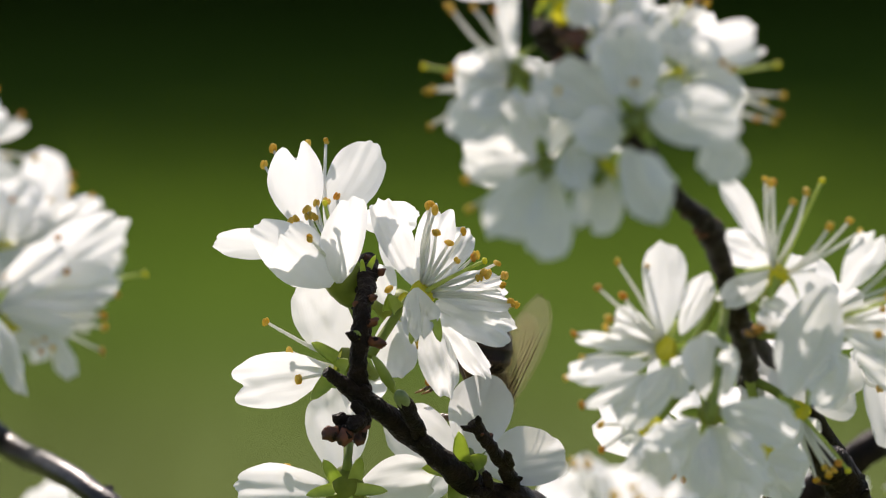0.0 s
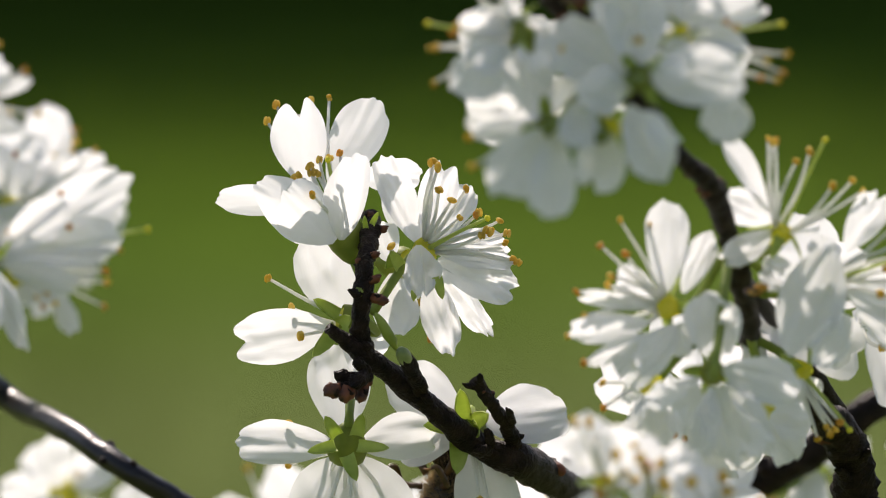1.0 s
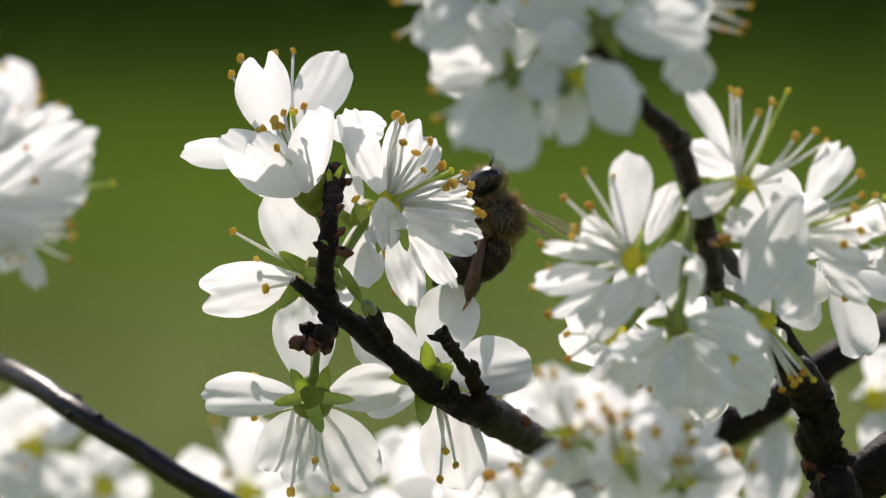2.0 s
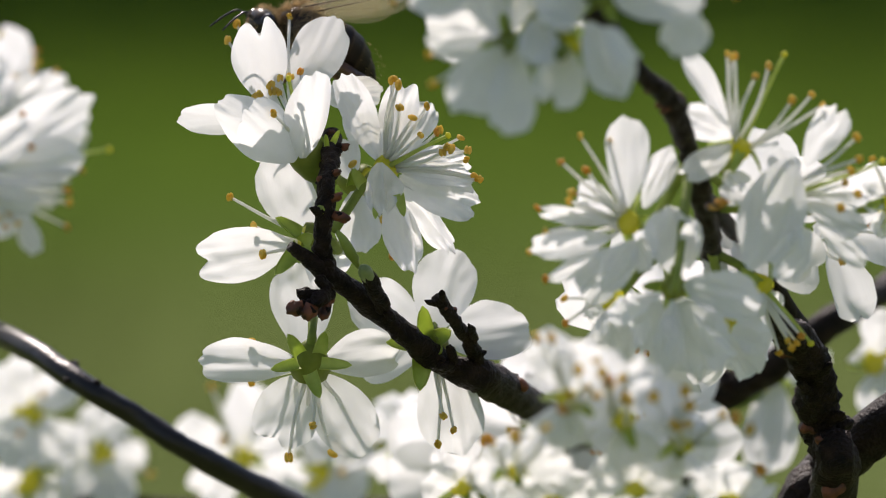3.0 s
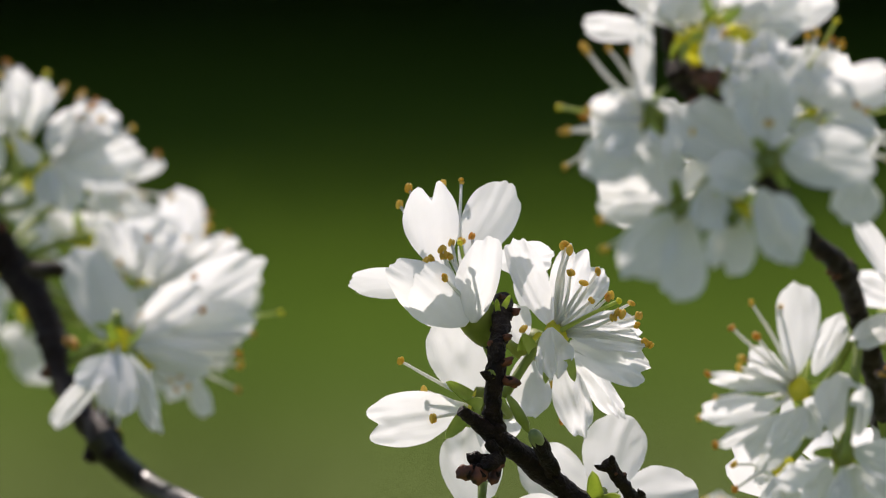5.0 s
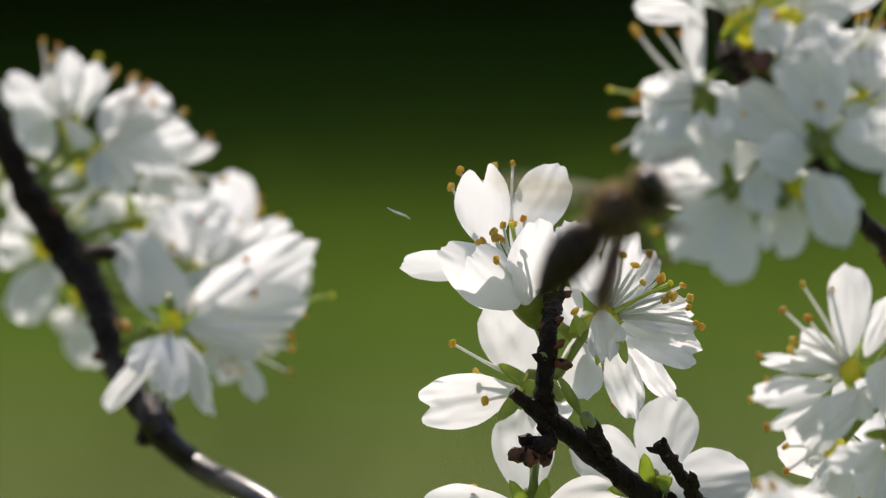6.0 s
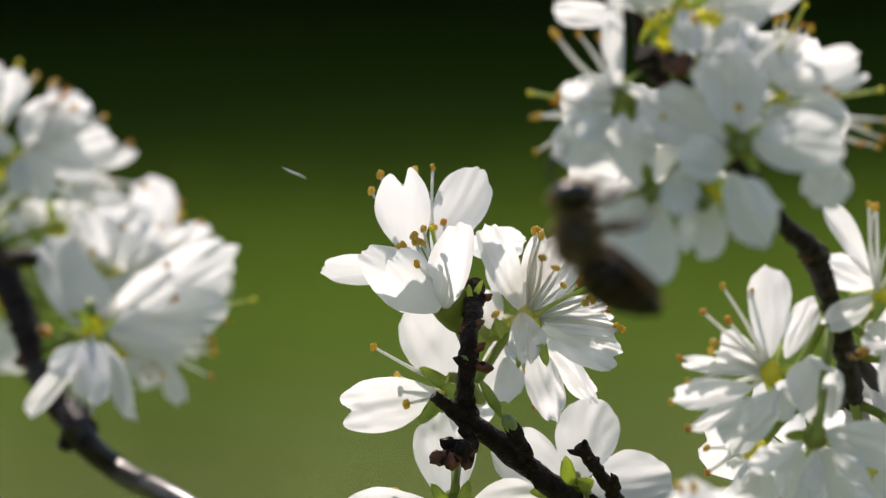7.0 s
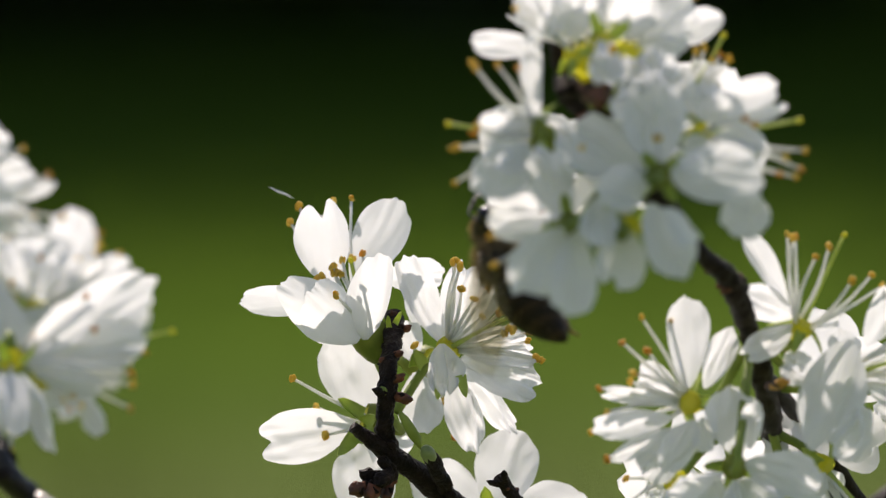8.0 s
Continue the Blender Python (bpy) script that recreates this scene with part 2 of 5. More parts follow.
def petal_shape(length, width, cup=0.25, bend=0.5, notch=0.0, ruffle=0.06, seed=0, cols=11, rows=13, claw=1.4, cleft=0.0, curl=0.0, slant=0.0):
    """An obovate petal from the origin along y, its inner side facing z. cleft: where across the tip its notch lies; curl: how far the rim rolls in;
    slant: how much longer one side is."""
    verts, uvs = [], []
    widest = 0.5 ** (1 / claw)
    for i in range(rows):
        s = min(math.sin(math.pi / 2 * (i / (rows - 1)) ** 0.9), 0.9985)
        if s < widest:
            f = 0.13 + 0.87 * math.sin(math.pi / 2 * s / widest) ** 0.85
        else:
            f = (1 - ((s - widest) / (1 - widest)) ** 2.3) ** 0.52
        for j in range(cols):
            x = 2 * j / (cols - 1) - 1
            w = x * f
            edge = 1 + (0.05 + 0.25 * ruffle) * noise.noise(Vector((x * 1.1, s * 2.6, seed * 3.7))) + 0.025 * noise.noise(Vector((x * 3, s * 8, seed * 1.7)))
            px = w * width / 2 * edge
            d = s * length * (1 - notch * math.exp(-((w - cleft) / 0.2) ** 2) * s ** 4) * (1 + (0.05 + 0.25 * ruffle) * noise.noise(Vector((w * 2.4, seed * 1.3, 4))) * s)
            d *= 1 + slant * w * s
            d *= 1 + 0.03 * noise.noise(Vector((w * 8.5, seed * 2.9, 1))) * s ** 6
            a = bend * s
            py = d * (math.sin(a) / a if abs(a) > 1e-4 else 1)
            pz = d * ((1 - math.cos(a)) / a if abs(a) > 1e-4 else 0)
            lift = cup * width * w * w * (1 - 0.3 * s) + curl * width * (s ** 6 * 0.5 + w ** 6)
            lift += ruffle * width * noise.noise(Vector((w * 1.6, s * 2.4, seed * 5.3))) * (0.3 + s)
            lift += 0.4 * ruffle * width * noise.noise(Vector((w * 3.6 + 9, s * 4.5, seed * 3.1))) * (0.25 + s)
            lift += 0.35 * ruffle * width * noise.noise(Vector((w * 5, s * 5, seed * 2.3))) * s * abs(x)
            lift += 0.35 * max(0.0, ruffle - 0.12) * width * noise.noise(Vector((w * 6.5, s * 2.4, seed * 6.1))) * min(1, 2 * s)
            lift += 0.3 * ruffle * width * noise.noise(Vector((w * 3.2, s * 0.9, seed * 4.1))) * min(1, 3 * s)
            verts.append(Vector((px, py - math.sin(a) * lift, pz + math.cos(a) * lift)))
            uvs.append((w * 0.5 + 0.5 if s > 0.05 else x * 0.2 + 0.5, s))
    return verts, grid_faces(rows, cols), uvs


def sepal_shape(length, width, bend=0.3):
    verts = []
    for i in range(7):
        s = i / 6
        f = max((1 - s) ** 0.55 * (0.8 + 0.4 * s), 0.04)
        for j in range(5):
            x = j / 2 - 1
            verts.append(Vector((x * f * width / 2, s * length, width * (0.25 * (x * f) ** 2) + bend * length * s * s)))
    top = [p + Vector((0, 0, 0.00012)) for p in verts]
    n = len(verts)
    faces = grid_faces(7, 5)
    rim = [*range(0, n, 5)], [*range(4, n, 5)]
    faces = [tuple(reversed(f)) for f in faces] + [tuple(i + n for i in f) for f in faces]
    for a, flip in ((rim[0], False), (rim[1], True)):
        for p, q in zip(a, a[1:]):
            faces.append((q, p, p + n, q + n) if flip else (p, q, q + n, p + n))
    return verts + top, faces


# ---- setting ----
def ground():
    n, size = 60, 240.0
    verts = []
    for i in range(n + 1):
        for j in range(n + 1):
            x, y = (j / n - 0.5) * size, (i / n) * size - 60
            verts.append((x, y, 0.05 * noise.noise(Vector((x * 0.15, y * 0.15, 0)))))
    g = part("ground", (verts, grid_faces(n + 1, n + 1)), GRASS)
    tagged(g, "sunlit green meadow grass running back to the wood", "grass", kind="structure")


def grass():
    rnd = random.Random(5)
    verts, faces = [], []
    for k in range(9000):
        x, y = rnd.uniform(-2.2, 2.2), rnd.uniform(2.5, 17)
        z = 0.05 * noise.noise(Vector((x * 0.15, y * 0.15, 0)))
        a, h, w = rnd.uniform(0, 6.28), rnd.uniform(0.04, 0.11), rnd.uniform(0.003, 0.006)
        lean = Vector((math.cos(a), math.sin(a), 0)) * h * rnd.uniform(0.2, 0.7)
        side = Vector((-math.sin(a), math.cos(a), 0)) * w
        p, n = Vector((x, y, z - 0.01)), len(verts)
        verts += [p - side, p + side, p + lean * 0.4 + side * 0.7 + Vector((0, 0, h * 0.6)), p + lean * 0.4 - side * 0.7 + Vector((0, 0, h * 0.6)), p + lean + Vector((0, 0, h))]
        faces += [(n, n + 1, n + 2, n + 3), (n + 3, n + 2, n + 4)]
    g = part("grass", (verts, faces), BLADE)
    tagged(g, "short green grass blades standing in the meadow", "grass", kind="stuff")


def wood():
    """A dense dark hedge across the meadow, its near side and foot in its own shade; more shade is put into its leaf
    colour.
    """
    rnd = random.Random(8)
    for k in range(19):
        x = -20.7 + 2.3 * k + rnd.uniform(-0.4, 0.4)
        y = 23.95 + 0.42 * (x - 0.2) + rnd.uniform(-0.2, 0.5)
        shrub = tagged(new("hedge_shrub"), "dense hedge shrub with shade put into its near-black leaves", "shrub", "shrubs of the hedge")
        shrub.location = (x, y, 0)
        h = rnd.uniform(2.6, 3.1)
        limbs = []
        for q in range(6):
            a = rnd.uniform(0, 6.28)
            e = Vector((math.cos(a) * 1.3, math.sin(a) * 0.9, h * rnd.uniform(0.6, 0.9)))
            limbs.append(tube([(0, 0, -0.1), e * 0.4 + Vector((0, 0, 0.2)), e], [0.09, 0.06, 0.02], 6, 3, 0.2, k))
        part("stem", merge(*limbs), DARK_BARK, shrub)
        body = ball(2.0, 1.25, h * 0.52, 14, 22, 0.3, k)
        body = moved(body, pose(0, 0, h * 0.48))
        # solid core in the same near-black, for the shade between the leaves
        part("crown", ([Vector((p.x, p.y, max(p.z, 0.02))) for p in body[0]], body[1]), SHADE_LEAF, shrub)
        verts, faces = [], []
        for q in range(4600):
            c = body[0][rnd.randrange(len(body[0]))]
            p = Vector((c.x, c.y, max(c.z, 0.1))) + Vector((rnd.gauss(0, 0.2), rnd.gauss(0, 0.2), rnd.gauss(0, 0.2)))
            if q % 2:
                # loose unseen leaves thinning out upwards, added to soften the hedge's shade on the meadow
                p = Vector((rnd.uniform(-2, 2), rnd.uniform(-1, 1), h * 0.8 + rnd.expovariate(1.1)))
            s = rnd.uniform(0.05, 0.1)
            m = Euler((rnd.uniform(0, 3), rnd.uniform(0, 3), rnd.uniform(0, 6))).to_matrix()
            n = len(verts)
            verts += [p + m @ Vector(c) * s for c in ((-1, 0, 0), (0, -0.5, 0.1), (1, 0, 0), (0, 0.5, 0.1))]
            faces.append((n, n + 1, n + 2, n + 3))
        part("leaves", (verts, faces), SHADE_LEAF, shrub)


ground()
grass()
wood()


# ---- the blackthorn: branches ----
WOOD_LINES = []


def branch(name, points, radii, label, rough=0.28, seed=1, sides=20, steps=14, knots=0, bark=None):
    """points: (u, v, depth); radii in plan units."""
    pts = [p if isinstance(p, Vector) else at(p[0], p[1], deep(p[2])) for p in points]
    ob = tagged(new(name), label, "branch", "branches of the blackthorn")
    ob.location = pts[0]
    WOOD_LINES.append(smooth_line(pts, 10))
    local = [p - pts[0] for p in pts]
    part("wood", tube(local, [r * UNIT for r in radii], sides, steps, rough, seed), bark or BARK, ob)
    rnd = random.Random(seed)
    line = smooth_line(local, 6)
    for k in range(knots):
        i = rnd.randrange(2, len(line) - 2)
        f = i / (len(line) - 1) * (len(radii) - 1)
        r = radii[int(f)] * UNIT
        along = (line[i + 1] - line[i - 1]).normalized()
        out = along.cross(Vector((rnd.uniform(-1, 1), rnd.uniform(-1, 1), rnd.uniform(-1, 1)))).normalized()
        s = r * rnd.uniform(0.3, 0.55)
        m = Matrix.Translation(line[i] + out * r * 0.8) @ frame_of(along, out).to_4x4() @ pose(0, 0, 0, 0, rnd.uniform(-90, -40), 0)
        part("bud", moved(ball(s * 1.5, s, s, 6, 7, 0.3, k), m), SCALE if rnd.random() < 0.5 else BARK, ob)
    return ob


def bud(parent, tip, base, r, mat=None, second=None):
    """A scaly bud from base to tip (plan points) on a branch; second: the material of its tip."""
    o = parent.location
    b, t = at(base[0], base[1], deep(base[2])) - o, at(tip[0], tip[1], deep(tip[2])) - o
    turn = frame_of(t - b, Vector((0, -1, 0))).to_4x4() @ pose(0, 0, 0, 0, 0, 90)
    half = (t - b).length / 2
    rnd = random.Random(int(r * 17 + tip[0]))
    ob = part("bud", moved(ball(half * 1.1, r * UNIT * 0.8, r * UNIT * 0.8, 8, 10, 0.35, r), Matrix.Translation((b + t) / 2) @ turn), mat or SCALE, parent)
    for k in range(5):
        a = 2.4 * k
        out = turn.to_3x3() @ Vector((0, math.cos(a), math.sin(a)))
        if mat is STEM:
            break
        p = b + (t - b) * (0.1 + 0.15 * k) + out * r * UNIT * 0.38
        part("scale", moved(ball(half * 0.42, r * UNIT * 0.55, r * UNIT * 0.45, 6, 8, 0.3, k), Matrix.Translation(p) @ turn @ pose(0, 0, 0, rnd.uniform(-12, 12), rnd.uniform(-12, 12), rnd.uniform(-10, 10))), BARK if k % 2 or mat is BARK else SCALE, ob)
    if second:
        part("bud_tip", moved(ball(half * 0.42, r * UNIT * 0.75, r * UNIT * 0.75, 7, 9), Matrix.Translation(t - (t - b) * 0.1) @ turn), second, ob)
    return ob


main = branch("flowering_twig", [(576, 658, -6), (612, 682, -5), (690, 742, -3), (780, 815, -1), (850, 868, 2), (930, 898, 6), (1021, 955, 16), (1130, 1060, 34), (1180, 1400, 44), (1150, 2400, 60)],
              [10, 15, 20, 21, 23, 32, 28, 34, 55, 90], "knobbly dark brown blackthorn twig carrying white blossoms", 0.24, 3, 22, 16, 14)
spur = branch("upright_spur", [(640, 705, -4), (633, 640, -5), (641, 565, -5), (646, 512, -3), (654, 462, 0)], [18, 17, 16, 16, 17], "short upright dark spur on the twig bearing blossoms", 0.34, 5, 22, 14, 8)
stub = branch("side_twig", [(920, 900, 4), (905, 850, 2), (870, 795, -2), (838, 748, -4)], [18, 14, 11, 11], "thin dark side twig with knobbly buds", 0.36, 6, 20, 12, 5)
left = branch("left_branch", [(-381, 84, 31), (-341, 180, 31), (-305, 265, 31), (-265, 336, 31), (-222, 402, 31), (-174, 471, 30), (-149, 537, 29), (-129, 607, 28), (-86, 668, 26), (-50, 720, 24)],
              [22, 25, 27, 30, 31, 29, 25, 22, 27, 32], "knobbly dark brown blackthorn branch in blossom", 0.3, 7, 20, 14, 26)
left_low = branch("bare_branch", [(-68, 703, 24), (-36, 744, 24), (22, 794, 24), (111, 838, 20), (211, 904, 18), (311, 964, 18), (411, 1029, 18), (600, 1130, 20), (900, 1300, 25), (1150, 1700, 40)],
              [30, 27, 24, 22, 21, 21, 22, 26, 34, 50], "smooth dark brown blackthorn branch below the blossoms", 0.13, 7, 18, 10, 8, BARK_SMOOTH)
upper = branch("right_branch", [(985, -140, -30), (975, 10, -30), (1005, 80, -30), (1090, 200, -30), (1190, 340, -27), (1250, 400, -25), (1285, 490, -22), (1310, 590, -19), (1335, 700, -14), (1405, 770, -9), (1477, 828, -4), (1502, 880, 0), (1518, 985, 5), (1536, 1106, 9), (1400, 1600, 30)],
               [30, 38, 36, 20, 17, 19, 18, 20, 20, 24, 33, 35, 38, 38, 50], "dark blackthorn branch crowded with white blossoms", 0.4, 9, 20, 16, 30)
low = branch("lower_branch", [(1306, 560, -20), (1345, 610, -17), (1372, 645, -14), (1412, 692, -10), (1480, 800, 0)], [14, 14, 14, 13, 16], "thin brown twig between blossoms", 0.15, 11, 12, 8, 0)
back = branch("back_branch", [(1190, 1420, 42), (1235, 1120, 30), (1290, 960, 26), (1370, 910, 25), (1470, 850, 24), (1560, 780, 24), (1700, 700, 28)], [36, 32, 30, 32, 32, 28, 26], "dark blackthorn branch behind the blossoms", 0.25, 13, 12, 6, 4)
stout = branch("stout_branch", [(1180, 1700, 44), (1380, 1350, 20), (1465, 1150, 12), (1530, 1060, 12), (1600, 1000, 10), (1750, 880, 8)], [60, 54, 50, 46, 44, 40], "thick dark blackthorn branch", 0.2, 14, 14, 6, 2)
crown = at(1150, 2390, deep(60))
trunk = branch("main_stem", [crown, crown + Vector((0.02, 0.04, -0.4)), crown + Vector((-0.01, 0.08, -0.85)), Vector((crown.x + 0.03, crown.y + 0.1, -0.05))], [100, 190, 280, 420], "dark main stem of the blackthorn bush", 0.2, 15, 16, 8, 0)
rear = branch("rear_twig", [(60, 1130, 40), (240, 1110, 40), (500, 1125, 40), (700, 1120, 38), (900, 1180, 37), (1150, 1700, 45)], [9, 11, 13, 15, 18, 26], "dark twig behind a row of white blossoms", 0.3, 18, 12, 8, 0)
cluster = branch("cluster_twig", [(950, 1180, -29), (985, 1085, -30), (1090, 1010, -31), (1200, 1035, -31), (1300, 1090, -30), (1370, 1200, -14), (1300, 1600, 30)], [9, 10, 11, 12, 14, 18, 30], "short dark twig hidden in a cluster of white blossoms", 0.3, 17, 12, 8, 0)
bud(main, (572, 770, -7), (606, 764, -6), 17)
bud(main, (604, 786, -7), (618, 756, -6), 17)
bud(main, (592, 742, -6), (632, 748, -5), 16, BARK)
bud(main, (634, 790, -6), (644, 748, -5), 14)
bud(main, (622, 712, -6), (650, 738, -5), 14, BARK)
bud(main, (618, 760, -7), (648, 736, -5), 18, BARK)
bud(main, (708, 700, -6), (746, 770, -3), 18, BARK, BUD_TIP)
bud(main, (664, 636, -6), (698, 692, -5), 13, STEM)
bud(main, (762, 790, -3), (745, 770, -3), 11, BARK)
bud(main, (858, 836, 0), (868, 868, 1), 11, BARK)
bud(main, (838, 872, 0), (866, 872, 1), 12, BARK)
bud(left, (-90, 740, 24), (-46, 734, 25), 22, BARK)
bud(left, (-106, 545, 26), (-124, 535, 28), 14, ANTHER_OLD)
bud(left, (-133, 406, 27), (-189, 412, 29), 20, BARK)
bud(spur, (682, 610, -6), (645, 600, -5), 12)
bud(spur, (668, 566, -6), (640, 580, -5), 10)
bud(spur, (616, 590, -7), (636, 606, -5), 10, BARK)
bud(spur, (666, 524, -5), (648, 532, -4), 8)
bud(spur, (680, 480, -2), (656, 486, -1), 9)
bud(spur, (648, 452, -1), (654, 472, 0), 10)
bud(stub, (896, 800, -3), (906, 828, 0), 9, BARK)
bud(stub, (818, 757, -5), (848, 764, -3), 7, BARK)
bud(stub, (845, 738, -5), (847, 756, -4), 8, BARK)
bud(upper, (1534, 872, -3), (1500, 900, 0), 13, BARK)
bud(upper, (1560, 955, 2), (1520, 980, 4), 14, BARK)
bud(upper, (1478, 902, -2), (1505, 925, 1), 11, BARK)
bud(upper, (1030, 74, -35), (990, 56, -33), 26)
bud(upper, (950, 60, -34), (985, 40, -32), 24, BARK)
bud(upper, (1352, 580, -24), (1318, 592, -21), 11, ANTHER_OLD)


for root, tip, width in (((642, 478, -3), (640, 456, -4), 13), ((655, 472, -3), (666, 450, -4), 14)):
    r, t = at(*root) - spur.location, at(*tip) - spur.location
    part("bract", moved(sepal_shape((t - r).length, width * UNIT, 0.1), Matrix.Translation(r) @ frame_of(t - r, way(0, 0.2, 1)).to_4x4()), SEPAL, spur, "small green bract")


# ---- blossoms ----
def stamen(flower, root, tip, rnd, old=0.2, thick=1.0, size=1.0):
    """A filament with its anther, in the flower's space."""
    mid = (root + tip) / 2 + Vector((rnd.uniform(-1, 1), rnd.uniform(-1, 1), rnd.uniform(-1, 1))) * (tip - root).length * 0.07
    fil = part("stamen", tube([root, mid, tip], [0.0002 * thick, 0.00016 * thick, 0.00011 * thick], 5, 3), FILAMENT, flower)
    s = 0.0003 * size * rnd.uniform(0.85, 1.15)
    m = Matrix.Translation(tip) @ Euler((rnd.uniform(0, 3), rnd.uniform(0, 3), rnd.uniform(0, 3))).to_matrix().to_4x4()
    lobes = merge(moved(ball(s * 1.25, s * 0.62, s * 0.8, 6, 7), m @ Matrix.Translation((0, s * 0.42, 0))), moved(ball(s * 1.25, s * 0.62, s * 0.8, 6, 7), m @ Matrix.Translation((0, -s * 0.42, 0))))
    part("anther", lobes, ANTHER_OLD if rnd.random() < old else ANTHER, fil)


def blossom(centre, axis, petals=None, stamens=None, style=None, pedicel=None, seed=0, size=1.0, spread=72.0, count=17, label="", calyx=True, droop=0.0, sepals=None, fan=38.0, old=0.2, stamen_size=1.0, crumple=0.1, bell=1.0, cup_mat=None, leaflets=5, heart=1.0):
    """One blossom. centre: the plan point where the petals meet. axis: the way it faces.
    petals: (u, v, depth, width, facing or None, cup, bend, notch) for each tip, or None for five regular ones."""
    rnd = random.Random(seed * 31 + 7)
    c = at(*centre)
    flower = tagged(new("blossom"), label or "white five-petalled blackthorn blossom with yellow-tipped stamens", "flower", "blackthorn blossoms")
    flower.location = c
    z = axis.normalized()
    x = z.orthogonal().normalized()
    x.rotate(Matrix.Rotation(rnd.uniform(0, 6.28), 3, z))
    y = z.cross(x)
    if petals is None:
        for k in range(5):
            a = radians(72 * k + rnd.uniform(-12, 12))
            lean = radians(spread + rnd.uniform(-13, 13) + droop)
            out = x * math.cos(a) + y * math.sin(a)
            tip = out * math.sin(lean) + z * math.cos(lean)
            face = z * math.sin(lean) - out * math.cos(lean)
            face.rotate(Matrix.Rotation(radians(rnd.uniform(-22, 22)), 3, tip))
            long = 0.0069 * size * rnd.uniform(0.88, 1.12)
            shape = petal_shape(long, long * rnd.uniform(0.74, 0.92), rnd.uniform(0.1, 0.4), rnd.uniform(-0.35, 0.75), rnd.choice((0, 0, 0.08)), rnd.uniform(0.08, 0.2), seed * 5 + k, 9, 10)
            m = Matrix.Translation(out * 0.0008) @ frame_of(tip, face).to_4x4()
            part("petal", moved(shape, m), PETAL, flower)
    else:
        for k, (root, tipp, width, face, cup, bend, notch, *fold) in enumerate(petals):
            r, t = at(*root) - c, at(*tipp) - c
            grow = 1 + 0.09 * bend * bend
            f = z if face is None else way(*face)
            along = (t - r).normalized()
            along = along - (f - along * f.dot(along)).normalized() * math.tan(bend / 2)
            shape = petal_shape((t - r).length * grow, width * UNIT, cup, bend, notch, fold[0] if fold else crumple, seed * 5 + k, 23, 21, *fold[1:])
            m = Matrix.Translation(r) @ frame_of(along, f).to_4x4()
            leaf = part("petal", moved(shape, m), PETAL, flower)
            if k == 0:
                blossom.first = leaf
    if stamens is None:
        for k in range(count):
            a, lean = rnd.uniform(0, 6.28), radians(fan * math.sqrt(rnd.random()) + 4)
            out = x * math.cos(a) + y * math.sin(a)
            d = out * math.sin(lean) + z * math.cos(lean)
            stamen(flower, out * 0.0008, d * 0.0058 * size * rnd.uniform(0.7, 1.15), rnd, old, 1.0, stamen_size)
    else:
        for tip in stamens:
            t = at(*tip) - c
            out = (t - z * t.dot(z))
            out = out.normalized() * 0.0007 if out.length > 1e-5 else x * 0.0004
            stamen(flower, out, t, rnd, old, 1.0, stamen_size)
    if style is not False:
        tip = at(*style) - c if style else z * 0.0066 * size + x * 0.0008
        pist = part("pistil", tube([z * -0.0006, tip * 0.55 + x * 0.0001, tip], [0.00022, 0.00015, 0.00014], 6, 3), STYLE, flower)
        part("stigma", moved(ball(0.00022, 0.0003, 0.0003, 5, 7), Matrix.Translation(tip) @ frame_of(z, x).to_4x4()), HEART, pist)
    if calyx:
        # bell-shaped cup behind the petals, five sepals, stalk
        rows = [(0.0013, 0.0002), (0.00145, -0.0003), (0.00125, -0.0012), (0.0008, -0.0021), (0.00045, -0.0025)]
        verts = []
        for r, h in rows:
            for j in range(12):
                a = 2 * math.pi * j / 12
                verts.append((x * math.cos(a) + y * math.sin(a)) * r * size * bell + z * h * size * bell)
        part("calyx", (verts, grid_faces(5, 12, True) + [tuple(range(48, 60))]), cup_mat or CUP, flower)
        rot = Matrix((z, x, y)).transposed().to_4x4()
        part("nectary", moved(ball(0.00035 * size, 0.0012 * size * heart, 0.0012 * size * heart, 5, 12), rot), HEART, flower)
        if sepals is None:
            for k in range(leaflets):
                a = radians(360 / leaflets * k + 36 + rnd.uniform(-8, 8))
                out = x * math.cos(a) + y * math.sin(a)
                d = out - z * rnd.uniform(0.1, 0.9)
                m = Matrix.Translation(out * 0.0011 * size * bell - z * 0.0004) @ frame_of(d, z).to_4x4()
                part("sepal", moved(sepal_shape(0.0019 * size, 0.0011 * size, -0.15), m), SEPAL, flower)
        else:
            for root, tip, width, face in sepals:
                r, t = at(*root) - c, at(*tip) - c
                m = Matrix.Translation(r) @ frame_of(t - r, way(*face)).to_4x4()
                part("sepal", moved(sepal_shape((t - r).length, width * UNIT, 0.1), m), SEPAL, flower)
    if pedicel:
        e = at(*pedicel) - c
    else:
        e = min((p for line in WOOD_LINES for p in line), key=lambda p: (p - c).length) - c
    foot = z * -0.0024 * size * bell if calyx else z * -0.0004
    part("pedicel", tube([foot, foot - z * 0.25 * (e - foot).length + (e - foot) * 0.15, e], [0.00045, 0.00034, 0.0004], 7, 4), STEM, flower)
    return flower


